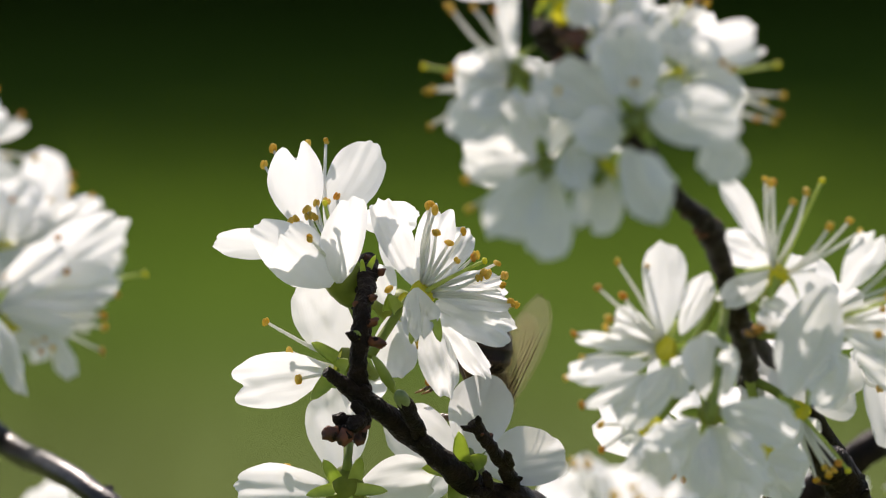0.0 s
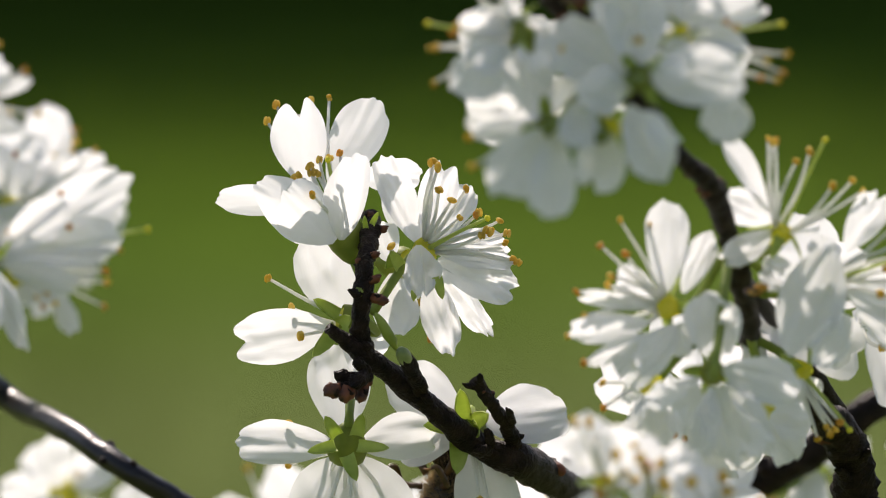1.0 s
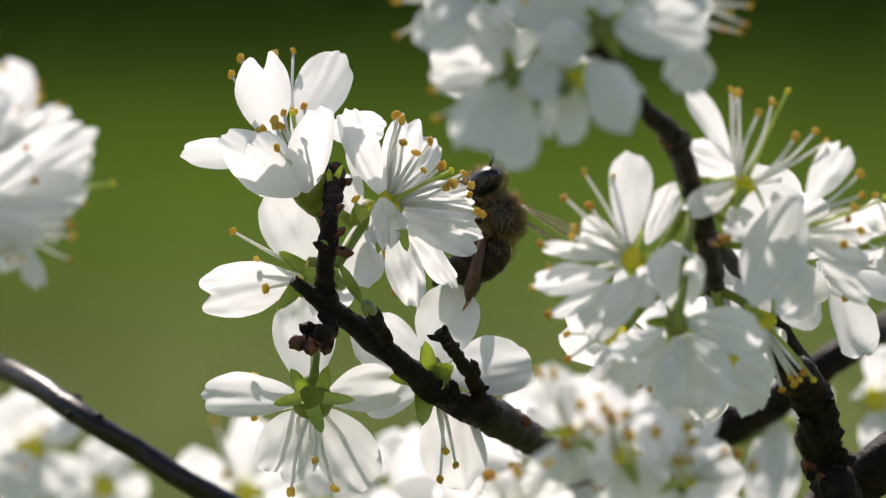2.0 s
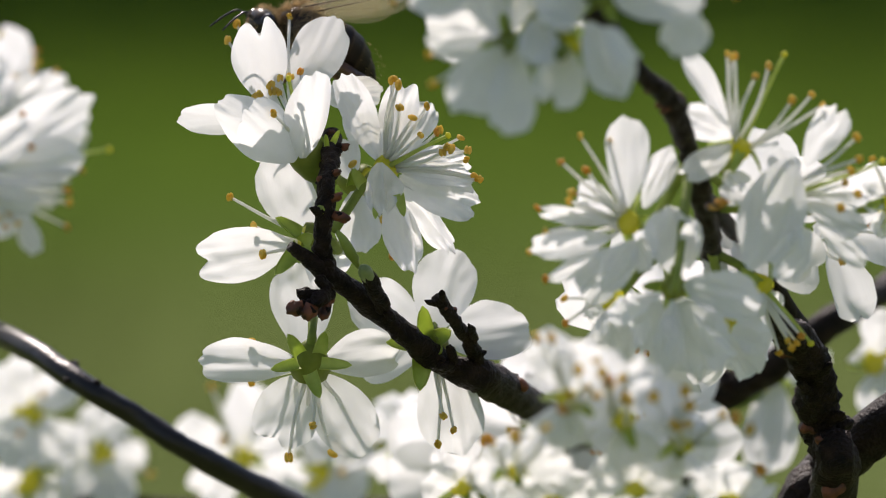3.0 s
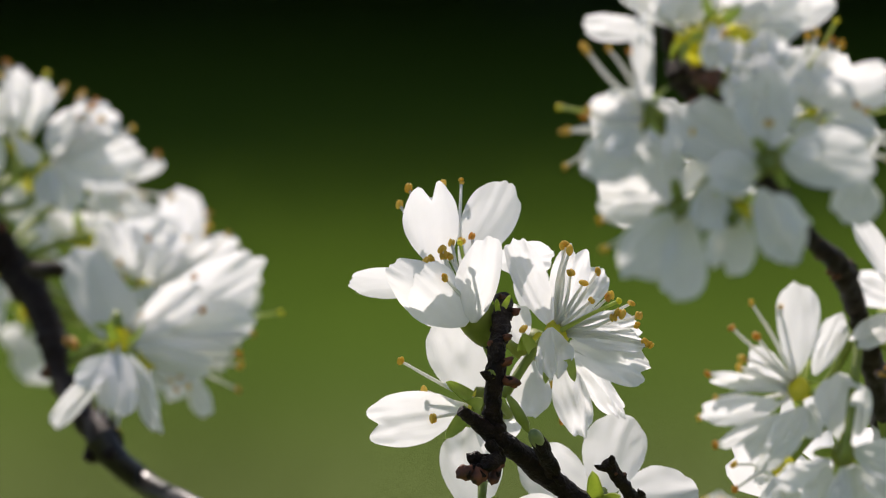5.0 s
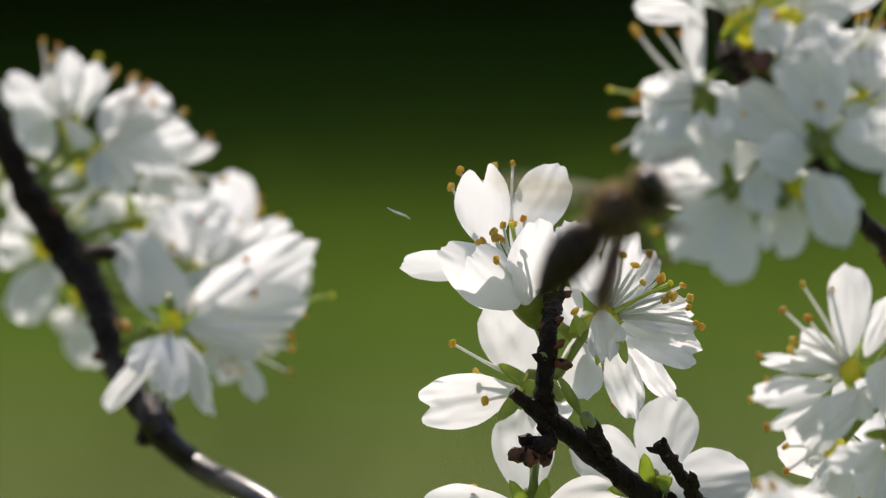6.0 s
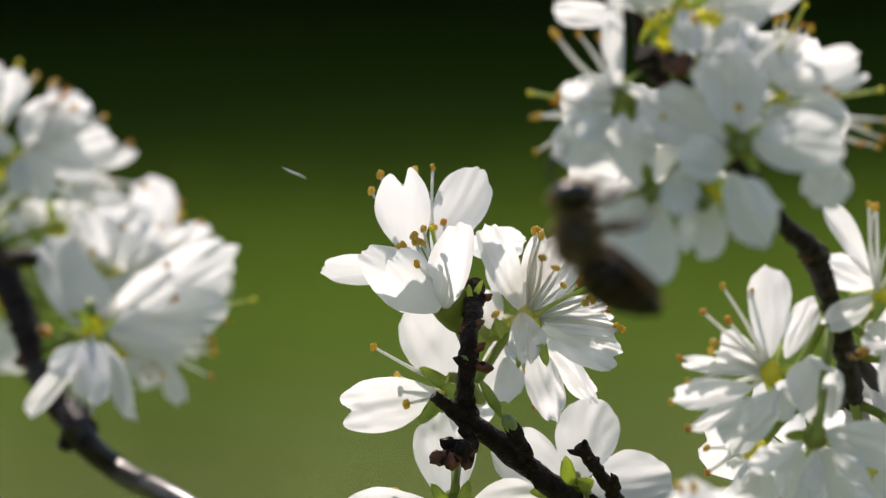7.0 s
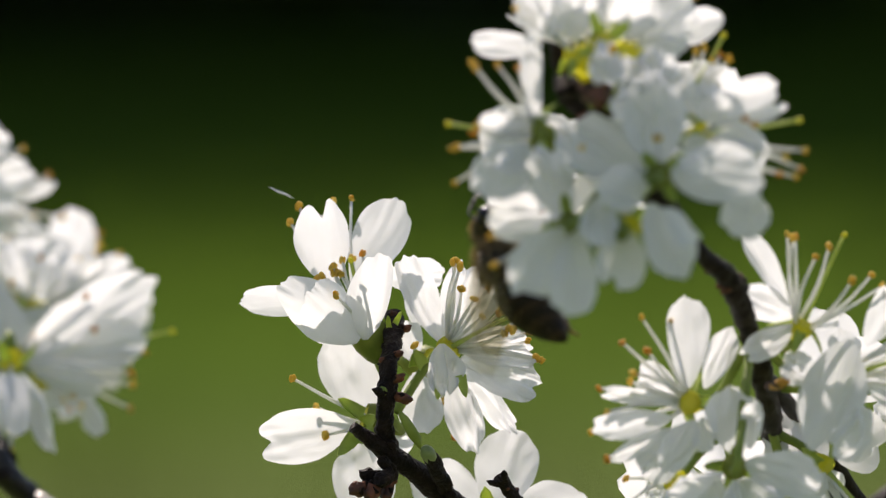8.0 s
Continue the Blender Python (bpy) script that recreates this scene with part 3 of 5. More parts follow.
# blossom at the top of the spur, cupped, facing up and outwards
top = blossom((602, 482, -1), way(-0.35, 0.9, 0.02), [
    ((540, 408, 2), (510, 255, 1), 99, (0.1, -0.35, 0.95), 0.2, 0.3, 0.18, 0.05, 1.25, 0.16, 0.06, 0.1),
    ((580, 410, 2), (658, 250, 4), 94, (-0.2, -0.3, 0.95), 0.1, 0.2, 0.05, 0.05, 1.6, 0.7, 0.0, 0.05),
    ((524, 430, 0), (378, 431, 2), 58, (0.05, -0.25, 0.95), 0.14, 0.12, 0.0, 0.04, 1.1),
    ((590, 496, -1), (452, 402, -3), 98, (0.1, -0.3, -0.95), 0.3, 0.4, 0.0, 0.05, 0.7, 0.0, 0.04),
    ((588, 504, -3), (499, 413, -7), 104, (0.15, -0.35, -0.95), 0.3, 0.45, 0.0, 0.05, 0.95, 0.0, 0.06),
    ((600, 502, -3), (627, 347, -7), 84, (-0.3, -0.25, -0.9), 0.36, 0.5, 0.05, 0.05, 0.75, 0.2, 0.06),
], [(483, 263, 6), (467, 292, 6), (545, 254, 6), (518, 400, 0), (524, 388, 0), (543, 372, 0), (546, 382, 0), (556, 384, 0), (578, 356, 1), (596, 348, 1), (591, 384, -5), (560, 360, 1), (548, 422, -6), (515, 392, 1), (577, 250, 5)],
    (575, 360, -3), (630, 594, -6), seed=1, bell=1.1, sepals=[], old=0.15, crumple=0.07, label="cup-shaped white blossom at the top of the spur")

# wide open blossom beside it
open_petals = [
    ((735, 506, 0), (668, 354, -1), 66, (0.35, -0.15, 0.9), 0.25, 0.3, 0.0, 0.14, 1.6),
    ((742, 508, 1), (784, 364, 1), 70, (0.1, -0.2, 0.95), 0.25, 0.25, 0.08, 0.2, 1.7),
    ((762, 502, 2), (826, 402, 4), 66, (-0.2, -0.2, 0.95), 0.2, 0.2, 0.08),
    ((765, 518, 2), (896, 512, 2), 72, (-0.2, 0.0, 0.95), 0.2, 0.2, 0.0),
    ((772, 524, 0), (908, 542, -2), 44, (-0.2, 0.4, 0.85), 0.3, 0.2, 0.0, 0.3),
    ((770, 537, 0), (911, 588, -1), 82, (-0.2, -0.05, 0.95), 0.2, 0.15, 0.1, 0.34),
    ((772, 548, 0), (866, 674, 1), 54, (-0.5, 0.3, 0.8), 0.3, 0.2, 0.1, 0.36),
    ((752, 556, 1), (794, 700, 0), 66, (-0.1, 0.2, 0.97), 0.25, 0.15, 0.0, 0.34),
    ((736, 510, -2), (742, 598, -2), 68, (0.2, -0.35, 0.9), 0.35, -0.3, 0.1, 0.6),
]
side = blossom((748, 520, 0), way(0.35, 0.1, 0.93), open_petals,
    [(765, 362, -2), (757, 364, -2), (820, 410, -2), (772, 412, -3), (809, 461, -4), (795, 430, -3), (843, 452, -2), (838, 456, -2), (856, 482, -3), (864, 486, -3), (848, 492, -3), (880, 466, 0), (905, 536, -2), (914, 540, -2), (890, 505, -2), (770, 372, -3), (893, 488, 0)],
    (858, 462, -5), (655, 630, 0), seed=2, old=0.15, crumple=0.24, bell=0.55, heart=0.9, cup_mat=CUP_BACKLIT, sepals=[((702, 548, 1), (684, 520, 0), 30, (0.2, 0.2, 0.9)), ((768, 566, -2), (778, 606, -2), 24, (0.2, 0.2, 0.9)), ((730, 578, 1), (728, 612, 0), 20, (0, 0.2, 0.9))], label="wide open white blossom with long fanned stamens")

# blossom hidden behind it, facing away
blossom((712, 545, 6), way(0.75, -0.1, 0.5), [
    ((632, 392, 4), (738, 382, 5), 66, (0.1, -0.2, 0.9), 0.2, 0.2, 0.0),
    ((690, 480, 4), (708, 392, 5), 64, (0.1, -0.2, 0.9), 0.2, 0.25, 0.0),
    ((690, 560, 3), (706, 668, 3), 84, (-0.2, 0.2, 0.9), 0.2, 0.1, 0.0),
    ((685, 540, 3), (664, 470, 3), 60, (0.3, 0, 0.9), 0.2, 0.1, 0.0),
], [(758, 674, 4), (742, 612, 4), (688, 512, -1)], False, (650, 600, 0), seed=3, sepals=[((686, 548, 2), (690, 516, 1), 26, (0.2, 0.2, 0.9))], label="white blossom turned away behind the spur")

# blossom facing outwards from the spur
blossom((600, 645, 2), way(-0.75, 0.25, 0.1), [
    ((598, 640, 3), (562, 490, 3), 124, (0.15, -0.1, 0.95), 0.12, 0.15, 0.0),
    ((580, 655, 2), (410, 684, 0), 104, (0.1, -0.1, 0.95), 0.12, -0.15, 0.12),
    ((605, 655, 1), (668, 720, 3), 90, (0, 0.2, 0.9), 0.2, 0.2, 0.0),
], [(470, 570, -2), (528, 672, 1), (512, 622, 2)], False, (640, 640, 0), seed=4, old=0.1,
    sepals=[((594, 640, 0), (545, 610, -2), 40, (0.2, 0.5, 0.8)), ((592, 660, 0), (546, 712, -2), 38, (0.3, 0.3, 0.9)), ((600, 650, -1), (618, 634, -2), 34, (0, 0, 1)), ((600, 660, 0), (612, 690, -1), 34, (0, 0, 1))], label="white blossom facing away from the spur with green sepals")

# blossom hanging below the twig, seen from behind
blossom((611, 880, -1), way(-0.05, -0.75, -0.55), [
    ((592, 866, 0), (412, 868, 0), 88, (0.05, 0.4, 0.9), 0.2, -0.15, 0.0),
    ((632, 866, 0), (768, 846, 1), 92, (0, 0.35, 0.9), 0.2, -0.2, 0.0),
    ((604, 885, 0), (548, 1012, -2), 122, (0.1, 0.5, 0.85), 0.15, -0.2, 0.1),
    ((626, 885, 0), (706, 1026, -2), 108, (-0.1, 0.5, 0.85), 0.15, -0.2, 0.0),
    ((606, 850, 1), (590, 688, 3), 112, (0.05, 0, 0.95), 0.15, 0.1, 0.0),
], [(616, 976, -3), (573, 1033, -2), (651, 1026, -2), (716, 1001, -1), (599, 991, 0), (506, 826, 1), (508, 899, 2), (540, 990, 2)], False, (617, 785, -1), seed=5, old=0.1, bell=1.12,
    sepals=[((592, 848, -3), (570, 812, -4), 32, (-0.2, 0.5, 0.8)), ((628, 846, -3), (638, 806, -4), 32, (0.2, 0.5, 0.8)), ((590, 868, -3), (540, 880, -4), 30, (-0.2, 0.3, 0.9)), ((632, 868, -3), (688, 872, -4), 30, (0.2, 0.3, 0.9)), ((612, 885, -4), (630, 930, -5), 34, (0, 0, 1))], label="white blossom hanging below the twig, green calyx showing")

# blossom behind the side twig
bent_flower = blossom((826, 830, 4), way(0.1, 0.1, -0.9), [
    ((826, 812, 4), (868, 664, 6), 114, (-0.1, -0.2, 0.95), 0.15, 0.25, 0.0, 0.06, 1.25),
    ((850, 826, 4), (1002, 806, 6), 122, (-0.1, 0.42, 0.88), 0.2, 0.25, 0.0, 0.06, 1.1),
    ((815, 825, 4), (690, 735, 6), 108, (0.1, 0.1, 0.95), 0.15, 0.2, 0.0),
    ((840, 850, 4), (876, 1030, 4), 118, (-0.1, -0.15, 0.95), 0.15, 0.1, 0.0),
    ((812, 840, 4), (700, 870, 7), 90, (0.1, 0.2, 0.9), 0.2, 0.2, 0.0),
], [(838, 1010, 1), (866, 985, 1), (848, 960, 0)], False, (830, 800, 4), seed=6,
    sepals=[((815, 820, 2), (808, 760, 0), 42, (0.2, 0.2, 0.9)), ((805, 835, 2), (742, 832, 0), 40, (0, 0.3, 0.9)), ((812, 850, 2), (806, 920, 0), 48, (0, 0, 1)), ((840, 820, 2), (866, 805, 0), 40, (0, 0, 1)), ((835, 840, 2), (850, 850, 0), 34, (0, 0, 1))], label="white blossom behind the dark side twig")
bent_petal = blossom.first

def crowd(centre, facing, leaves, threads, style=None, label="", bell=0.0, cup=None):
    """A blossom of a crowded cluster. leaves: petals as (root or None, tip, nearer or farther by mm, width). threads: tips of stamens."""
    crowd.count += 1
    rnd = random.Random(crowd.count)
    u, v, d = centre
    d = deep(d)
    low = v > 880 and facing[1] >= 0.5
    petals = []
    for root, tip, off, width, *face in leaves:
        root = root or (u + (tip[0] - u) * 0.12, v + (tip[1] - v) * 0.12)
        if facing[1] < 0.5:
            off -= 4 * min(1.0, max(0.0, (tip[1] - v) / 150))
        elif low:
            off = 3.0 if tip[1] > v else -1.0
        f = face[0] if face else (facing[0] * 0.4 + rnd.uniform(-0.7, 0.7), rnd.uniform(-0.8, 0.5), 1.0)
        if not face and low:
            f = (rnd.uniform(-0.5, 0.5), rnd.uniform(-0.75, -0.2), 1.0)
            width *= 0.86
        elif not face:
            width *= rnd.uniform(0.78, 0.95)
            off += rnd.uniform(-2.5, 2.5)
        look_of = face[1:] or (rnd.uniform(0.1, 0.3), rnd.uniform(-0.2, 0.5), rnd.choice((0, 0, 0.1)), rnd.uniform(0.1, 0.24), rnd.uniform(1.25, 1.75), rnd.uniform(-0.4, 0.4))
        petals.append(((*root, d + off * 0.3), (*tip, d + off), width, f, *look_of))
    near = -4 if low else 0
    tips = [(*p, d + near + rnd.uniform(-3, 1)) for p in threads]
    blossom((u, v, d), way(*facing), petals, tips, (*style, d + 0.5) if style else False, seed=19 + crowd.count, old=0.12 if low else 0.3, stamen_size=1.2 if low else 0.9, bell=bell or (0.7 if facing[2] < -0.5 else 0.45 if low else 0.62), cup_mat=cup or CUP_BACKLIT, crumple=0.24, label=label, leaflets=2 if low else 4, heart=1.1 if d > 0 and facing[2] > 0.8 else 0.8 if facing[2] > 0.7 else 0.65)


crowd.count = 0
# the clusters round the sharp twig
crowd((989, -14, -33.6), (-0.2, 0.95, 0.15),
      [((913, -18), (793, -27), 2, 52, (0.1, -0.3, 0.9)), ((974, -30), (944, -153), 0, 92, (0, -0.4, 0.95)), ((989, -32), (1000, -163), 1, 92, (0, -0.2, 1)), ((964, -27), (884, -123), 1, 84, (0, -0.4, 0.95)), ((959, -32), (921, -113), -3, 70, (0.1, 0.1, 1)), ((979, -32), (969, -143), -4, 80, (0.1, 0.1, 1))],
      [(871, -87), (861, -117), (918, -214), (970, -224)], None, "pale-stamened white blossom at the crowded tip of the dark branch", bell=1.0)
crowd((1071, -17, -33.6), (0.2, 0.95, 0.15),
      [((1085, -26), (1237, -69), 2, 64, (-0.1, -0.3, 0.9)), ((1090, -22), (1176, -17), -3, 40, (0, -0.2, 1)), ((1064, -30), (1050, -153), 1, 92, (0, -0.4, 0.95)), ((1080, -32), (1141, -142), 0, 100, (0, -0.4, 0.95)), ((1090, -30), (1189, -95), 0, 84, (0, -0.2, 1)), ((1074, -32), (1090, -122), -4, 90, (0.1, 0.1, 1))],
      [(1191, -106), (1111, -203), (1171, -142)], None, "pale-stamened white blossom at the crowded tip of the dark branch", bell=1.0)
crowd((1027, -22, -36.4), (-0.2, -0.3, 0.8),
      [((1027, -22), (1019, 47), 0, 44, (0.1, 0.1, 1)), ((1037, -17), (1057, 39), -1, 34, (0, -0.4, 0.95)), ((1019, -32), (1034, 3), -2, 30, (0.1, 0.1, 1))],
      [(1044, -14)], None, "pale-stamened white blossom at the crowded tip of the dark branch")
crowd((902, 139, -35), (-0.95, 0.1, 0.1),
      [((899, 147), (894, -51), -1, 46, (0.6, 0.25, 0.75)), ((892, 124), (803, 112), -1, 50, (0, -0.45, 0.9)), ((887, 153), (813, 166), -2, 36, (0, -0.2, 1)), ((893, 159), (806, 251), -3, 96, (0.1, 0.55, 0.85)), ((889, 134), (842, 103), 0, 50, (0, -0.4, 0.95)), ((912, 149), (948, 114), -1, 60, (0, 0.2, 1)), ((887, 169), (837, 204), -4, 46, (0.1, 0.1, 1))],
      [(756, 162), (764, 160), (761, 224), (793, 9), (799, 17), (838, 13), (876, 18), (802, 123), (795, 134)], (751, 118), "pale-stamened white blossom at the crowded tip of the dark branch", bell=1.0, cup=CUP)
crowd((967, 298, -36.4), (0.05, 0.1, -0.95),
      [((957, 296), (917, 159), -1, 84, (0, 0, 1)), ((965, 235), (943, 161), -4, 36, (0, -0.4, 0.95)), ((947, 298), (814, 283), 1, 56, (0, -0.4, 0.95)), ((952, 304), (878, 420), -3, 96, (0.1, 0.35, 1), 0.12, 0.1, 0.0, 0.12, 1.8), ((979, 308), (968, 462), -4, 80, (0, 0.2, 1), 0.12, 0.1, 0.05, 0.08, 1.9), ((1018, 250), (1019, 343), -5, 68, (0, 0.5, 0.9)), ((942, 296), (836, 314), 0, 40, (0, -0.1, 1))],
      [(824, 319), (831, 370)], None, "white blossom turned away at the crowded tip of the dark branch", cup=CUP)
crowd((1127, 212, -37.8), (0.05, 0.1, -0.95),
      [((1108, 218), (958, 135), 3, 150, (0.1, 0.7, 0.7), 0.12, 0.25, 0.06, 0.12, 1.2), ((1108, 226), (1018, 240), -3, 76, (0.1, 0.1, 1)), ((1127, 198), (1109, 49), 0, 112, (0, 0.25, 1)), ((1144, 205), (1308, 221), -2, 116, (0, 0.4, 0.9), 0.2, 0.25, 0.0, 0.1, 1.1), ((1108, 261), (1164, 396), -1, 88, (0.2, 0.45, 0.9)), ((1133, 273), (1194, 334), -3, 52, (0, -0.4, 0.95)), ((1159, 200), (1209, 186), -3, 50, (0, -0.4, 0.95))],
      [(1123, 145), (988, 161)], None, "white blossom turned away at the crowded tip of the dark branch", cup=CUP)
crowd((1111, 64, -36), (0.2, 0.9, 0.2),
      [((1099, 71), (1067, 3), -2, 60, (0, -0.4, 0.95), 0.4, 0.6, 0, 0.4), ((1119, 71), (1125, -15), -2, 72, (0, -0.2, 1), 0.3, 0.7, 0.1, 0.4), ((1137, 71), (1174, 27), -1, 62, (0, -0.4, 0.95), 0.4, 0.5, 0, 0.36), ((1089, 71), (1061, 49), -3, 50, (0.1, 0.1, 1), 0.4, 0.5, 0, 0.36), ((1119, 77), (1109, 27), -5, 64, (0, 0.1, 1), 0.4, 0.6, 0, 0.4), ((1067, 114), (1053, 65), -5, 48, (0.1, 0.1, 1), 0.5, 0.6, 0, 0.3), ((1071, 114), (1075, 140), -5, 26, (0, -0.4, 0.95))],
      [(1064, 85), (1071, 99), (1059, 91)], None, "pale-stamened white blossom at the crowded tip of the dark branch")
crowd((1070, 301, -37), (0.1, 0.2, -0.95),
      [((1070, 306), (1043, 415), -2, 90, (0, -0.4, 0.95), 0.12, 0.1, 0.2, 0.08, 1.3, 0.1), ((1076, 285), (1040, 224), -2, 46, (0, -0.2, 1)), ((1063, 301), (1027, 295), 0, 50, (0.1, 0.1, 1))],
      [], None, "white blossom turned away at the crowded tip of the dark branch")
crowd((1210, 136, -35), (0.9, 0.25, 0.2),
      [((1195, 106), (1335, 52), 0, 66, (-0.2, -0.3, 0.9), 0.3, 0.5, 0, 0.08), ((1248, 126), (1351, 89), -1, 26, (0, -0.4, 0.95)), ((1225, 140), (1312, 165), -2, 56, (0.1, 0.1, 1)), ((1200, 122), (1184, 47), 1, 88, (0, -0.4, 0.95)), ((1230, 150), (1308, 193), 0, 62, (0, -0.4, 0.95)), ((1295, 236), (1265, 326), -2, 84, (0, 0.05, 1)), ((1215, 145), (1173, 190), -2, 64, (0, -0.2, 1)), ((1205, 115), (1250, 75), -2, 50, (0, -0.1, 1))],
      [(1387, 169), (1380, 202), (1370, 216), (1352, 181), (1296, 123), (1280, 112), (1340, 211)], (1376, 115), "pale-stamened white blossom at the crowded tip of the dark branch")
crowd((1178, 72, -30.8), (0.5, 0.85, 0),
      [(None, (1156, 13), 2, 90), (None, (1226, 45), 3, 72)],
      [(1208, -16), (1251, 5), (1236, -3), (1192, -9), (1222, 7)], (1242, -37), "pale-stamened white blossom at the crowded tip of the dark branch")
crowd((1176, 617, -22.4), (-0.5, 0.15, 0.85),
      [((1175, 591), (1176, 431), 1, 76, (0, -0.4, 0.95), 0.25, 0.2, 0, 0.06, 2.0), ((1205, 592), (1253, 486), 0, 52, (0.2, 0.45, 0.9)), ((1158, 601), (1085, 561), 1, 74, (0, -0.4, 0.95)), ((1150, 619), (1018, 596), -1, 30, (0, -0.1, 1)), ((1144, 644), (1006, 661), -1, 56, (0, -0.3, 1), 0.3, 0.3, 0, 0.1), ((1147, 664), (1034, 719), 0, 36, (0, -0.4, 0.95)), ((1167, 660), (1100, 754), 1, 76, (0.1, 0.35, 1)), ((1187, 648), (1137, 740), -2, 60, (0, 0.5, 0.9)), ((1197, 645), (1212, 700), -2, 50, (0, -0.4, 0.95))],
      [(1093, 464), (1058, 509), (1103, 524), (1078, 564), (1016, 591), (1030, 634), (1002, 669), (1030, 717), (1143, 471), (1072, 579)], (1042, 594), "pale-stamened white blossom crowded lower on the dark branch")
crowd((1257, 732, -23.8), (0, 0.15, -0.95),
      [((1257, 712), (1257, 590), 0, 98, (0.1, 0.4, 1)), ((1284, 700), (1291, 620), -2, 40, (0, -0.4, 0.95)), ((1234, 748), (1144, 768), -6, 80, (0.25, -0.75, 0.7), 0.35, 0.4, 0, 0.12), ((1277, 724), (1405, 772), -2, 96, (0.1, 0.45, 0.9)), ((1272, 755), (1317, 894), -1, 118, (0, 0.4, 1)), ((1230, 755), (1204, 848), 0, 64, (0, -0.1, 1)), ((1297, 780), (1364, 842), -7, 64, (-0.2, -0.7, 0.8)), ((1257, 755), (1242, 880), -2, 50, (0, 0.1, 1))],
      [], None, "white blossom turned away crowded lower on the dark branch", cup=CUP)
crowd((1146, 764, -18.2), (-0.4, -0.5, 0.5),
      [(None, (1100, 775), 0, 66), (None, (1108, 836), -1, 60), (None, (1155, 869), 0, 90), (None, (1201, 809), 2, 70), (None, (1118, 712), 1, 60)],
      [(1063, 752), (1065, 796), (1110, 859)], None, "pale-stamened white blossom crowded lower on the dark branch")
crowd((1351, 805, -16.8), (0.0, -0.5, 0.8),
      [(None, (1306, 850), -1, 80), (None, (1381, 896), 0, 95), (None, (1427, 828), 0, 80), (None, (1316, 765), 1, 70), (None, (1285, 895), 1, 90)],
      [], None, "pale-stamened white blossom crowded lower on the dark branch")
crowd((1381, 479, -22.4), (0.35, 0.7, 0.3),
      [((1353, 442), (1275, 311), 1, 48), ((1365, 466), (1275, 426), 0, 80), ((1368, 482), (1268, 532), -1, 66), ((1393, 479), (1448, 467), 2, 40)],
      [(1354, 318), (1368, 322), (1404, 358), (1428, 340), (1469, 401), (1504, 391), (1522, 411), (1364, 324)], (1455, 320), "pale-stamened white blossom crowded lower on the dark branch")
crowd((1475, 567, -22.4), (0.8, 0.2, 0.4),
      [((1465, 505), (1404, 697), -1, 116, (0.1, 0.5, 0.9)), ((1491, 517), (1556, 414), 0, 66, (0, -0.2, 1), 0.2, 0.3, 0.1, 0.12, 2.0), ((1407, 577), (1342, 539), 1, 76), ((1478, 595), (1484, 670), -3, 42), ((1502, 636), (1437, 710), -2, 80, (0, -0.4, 0.95)), ((1513, 626), (1602, 694), 0, 56), ((1463, 555), (1443, 490), 1, 60), ((1493, 585), (1593, 636), 1, 70), ((1493, 555), (1603, 576), 2, 60)],
      [(1584, 467), (1588, 506), (1563, 548), (1585, 568), (1555, 592), (1573, 526)], (1629, 510), "pale-stamened white blossom crowded lower on the dark branch")
crowd((1648, 586, -19.6), (0.7, 0.1, 0.5),
      [(None, (1591, 558), 0, 80), (None, (1623, 646), 0, 80), (None, (1669, 526), 0, 80), (None, (1693, 627), 0, 80)],
      [(1611, 506), (1664, 506)], None, "pale-stamened white blossom crowded lower on the dark branch")
crowd((1420, 736, -16), (0.6, -0.6, 0.4),
      [(None, (1397, 788), 1, 44), (None, (1448, 773), 2, 40), (None, (1378, 748), 3, 44)],
      [(1467, 840), (1484, 820), (1460, 828), (1445, 850), (1476, 832)], (1501, 833), "pale-stamened white blossom crowded lower on the dark branch")
crowd((1411, 906, 28), (0, 0.2, -0.9),
      [((1446, 906), (1415, 1056), 0, 125), ((1451, 906), (1531, 846), 0, 80), ((1441, 896), (1371, 805), 1, 90)],
      [(1390, 986)], None, "white blossom turned away below the flowering twig")
crowd((1622, 867, 28), (0, 0.2, 0.9),
      [(None, (1582, 847), 0, 90), (None, (1622, 767), 0, 90), (None, (1621, 967), 0, 100), (None, (1702, 887), 0, 90)],
      [], None, "pale-stamened white blossom below the flowering twig")
crowd((-208, 179, 33), (0.15, 0.95, 0.1),
      [((-214, 169), (-210, 50), -1, 54, (0, -0.4, 0.95)), ((-192, 169), (-162, 72), -2, 60, (-0.2, -0.1, 1)), ((-228, 172), (-248, 92), 1, 56, (0.1, 0.55, 0.85)), ((-240, 169), (-331, 94), 1, 70, (0, -0.4, 0.95)), ((-244, 176), (-316, 170), -1, 56, (0, -0.2, 1)), ((-240, 180), (-290, 250), -3, 66, (0.2, 0.1, 1)), ((-224, 178), (-170, 211), -4, 50, (0, -0.5, 0.9))],
      [(-260, 34), (-232, 42), (-244, 64), (-218, 64), (-137, 94), (-129, 84)], (-160, 61), "pale-stamened white blossom clustered along the curving bare branch")
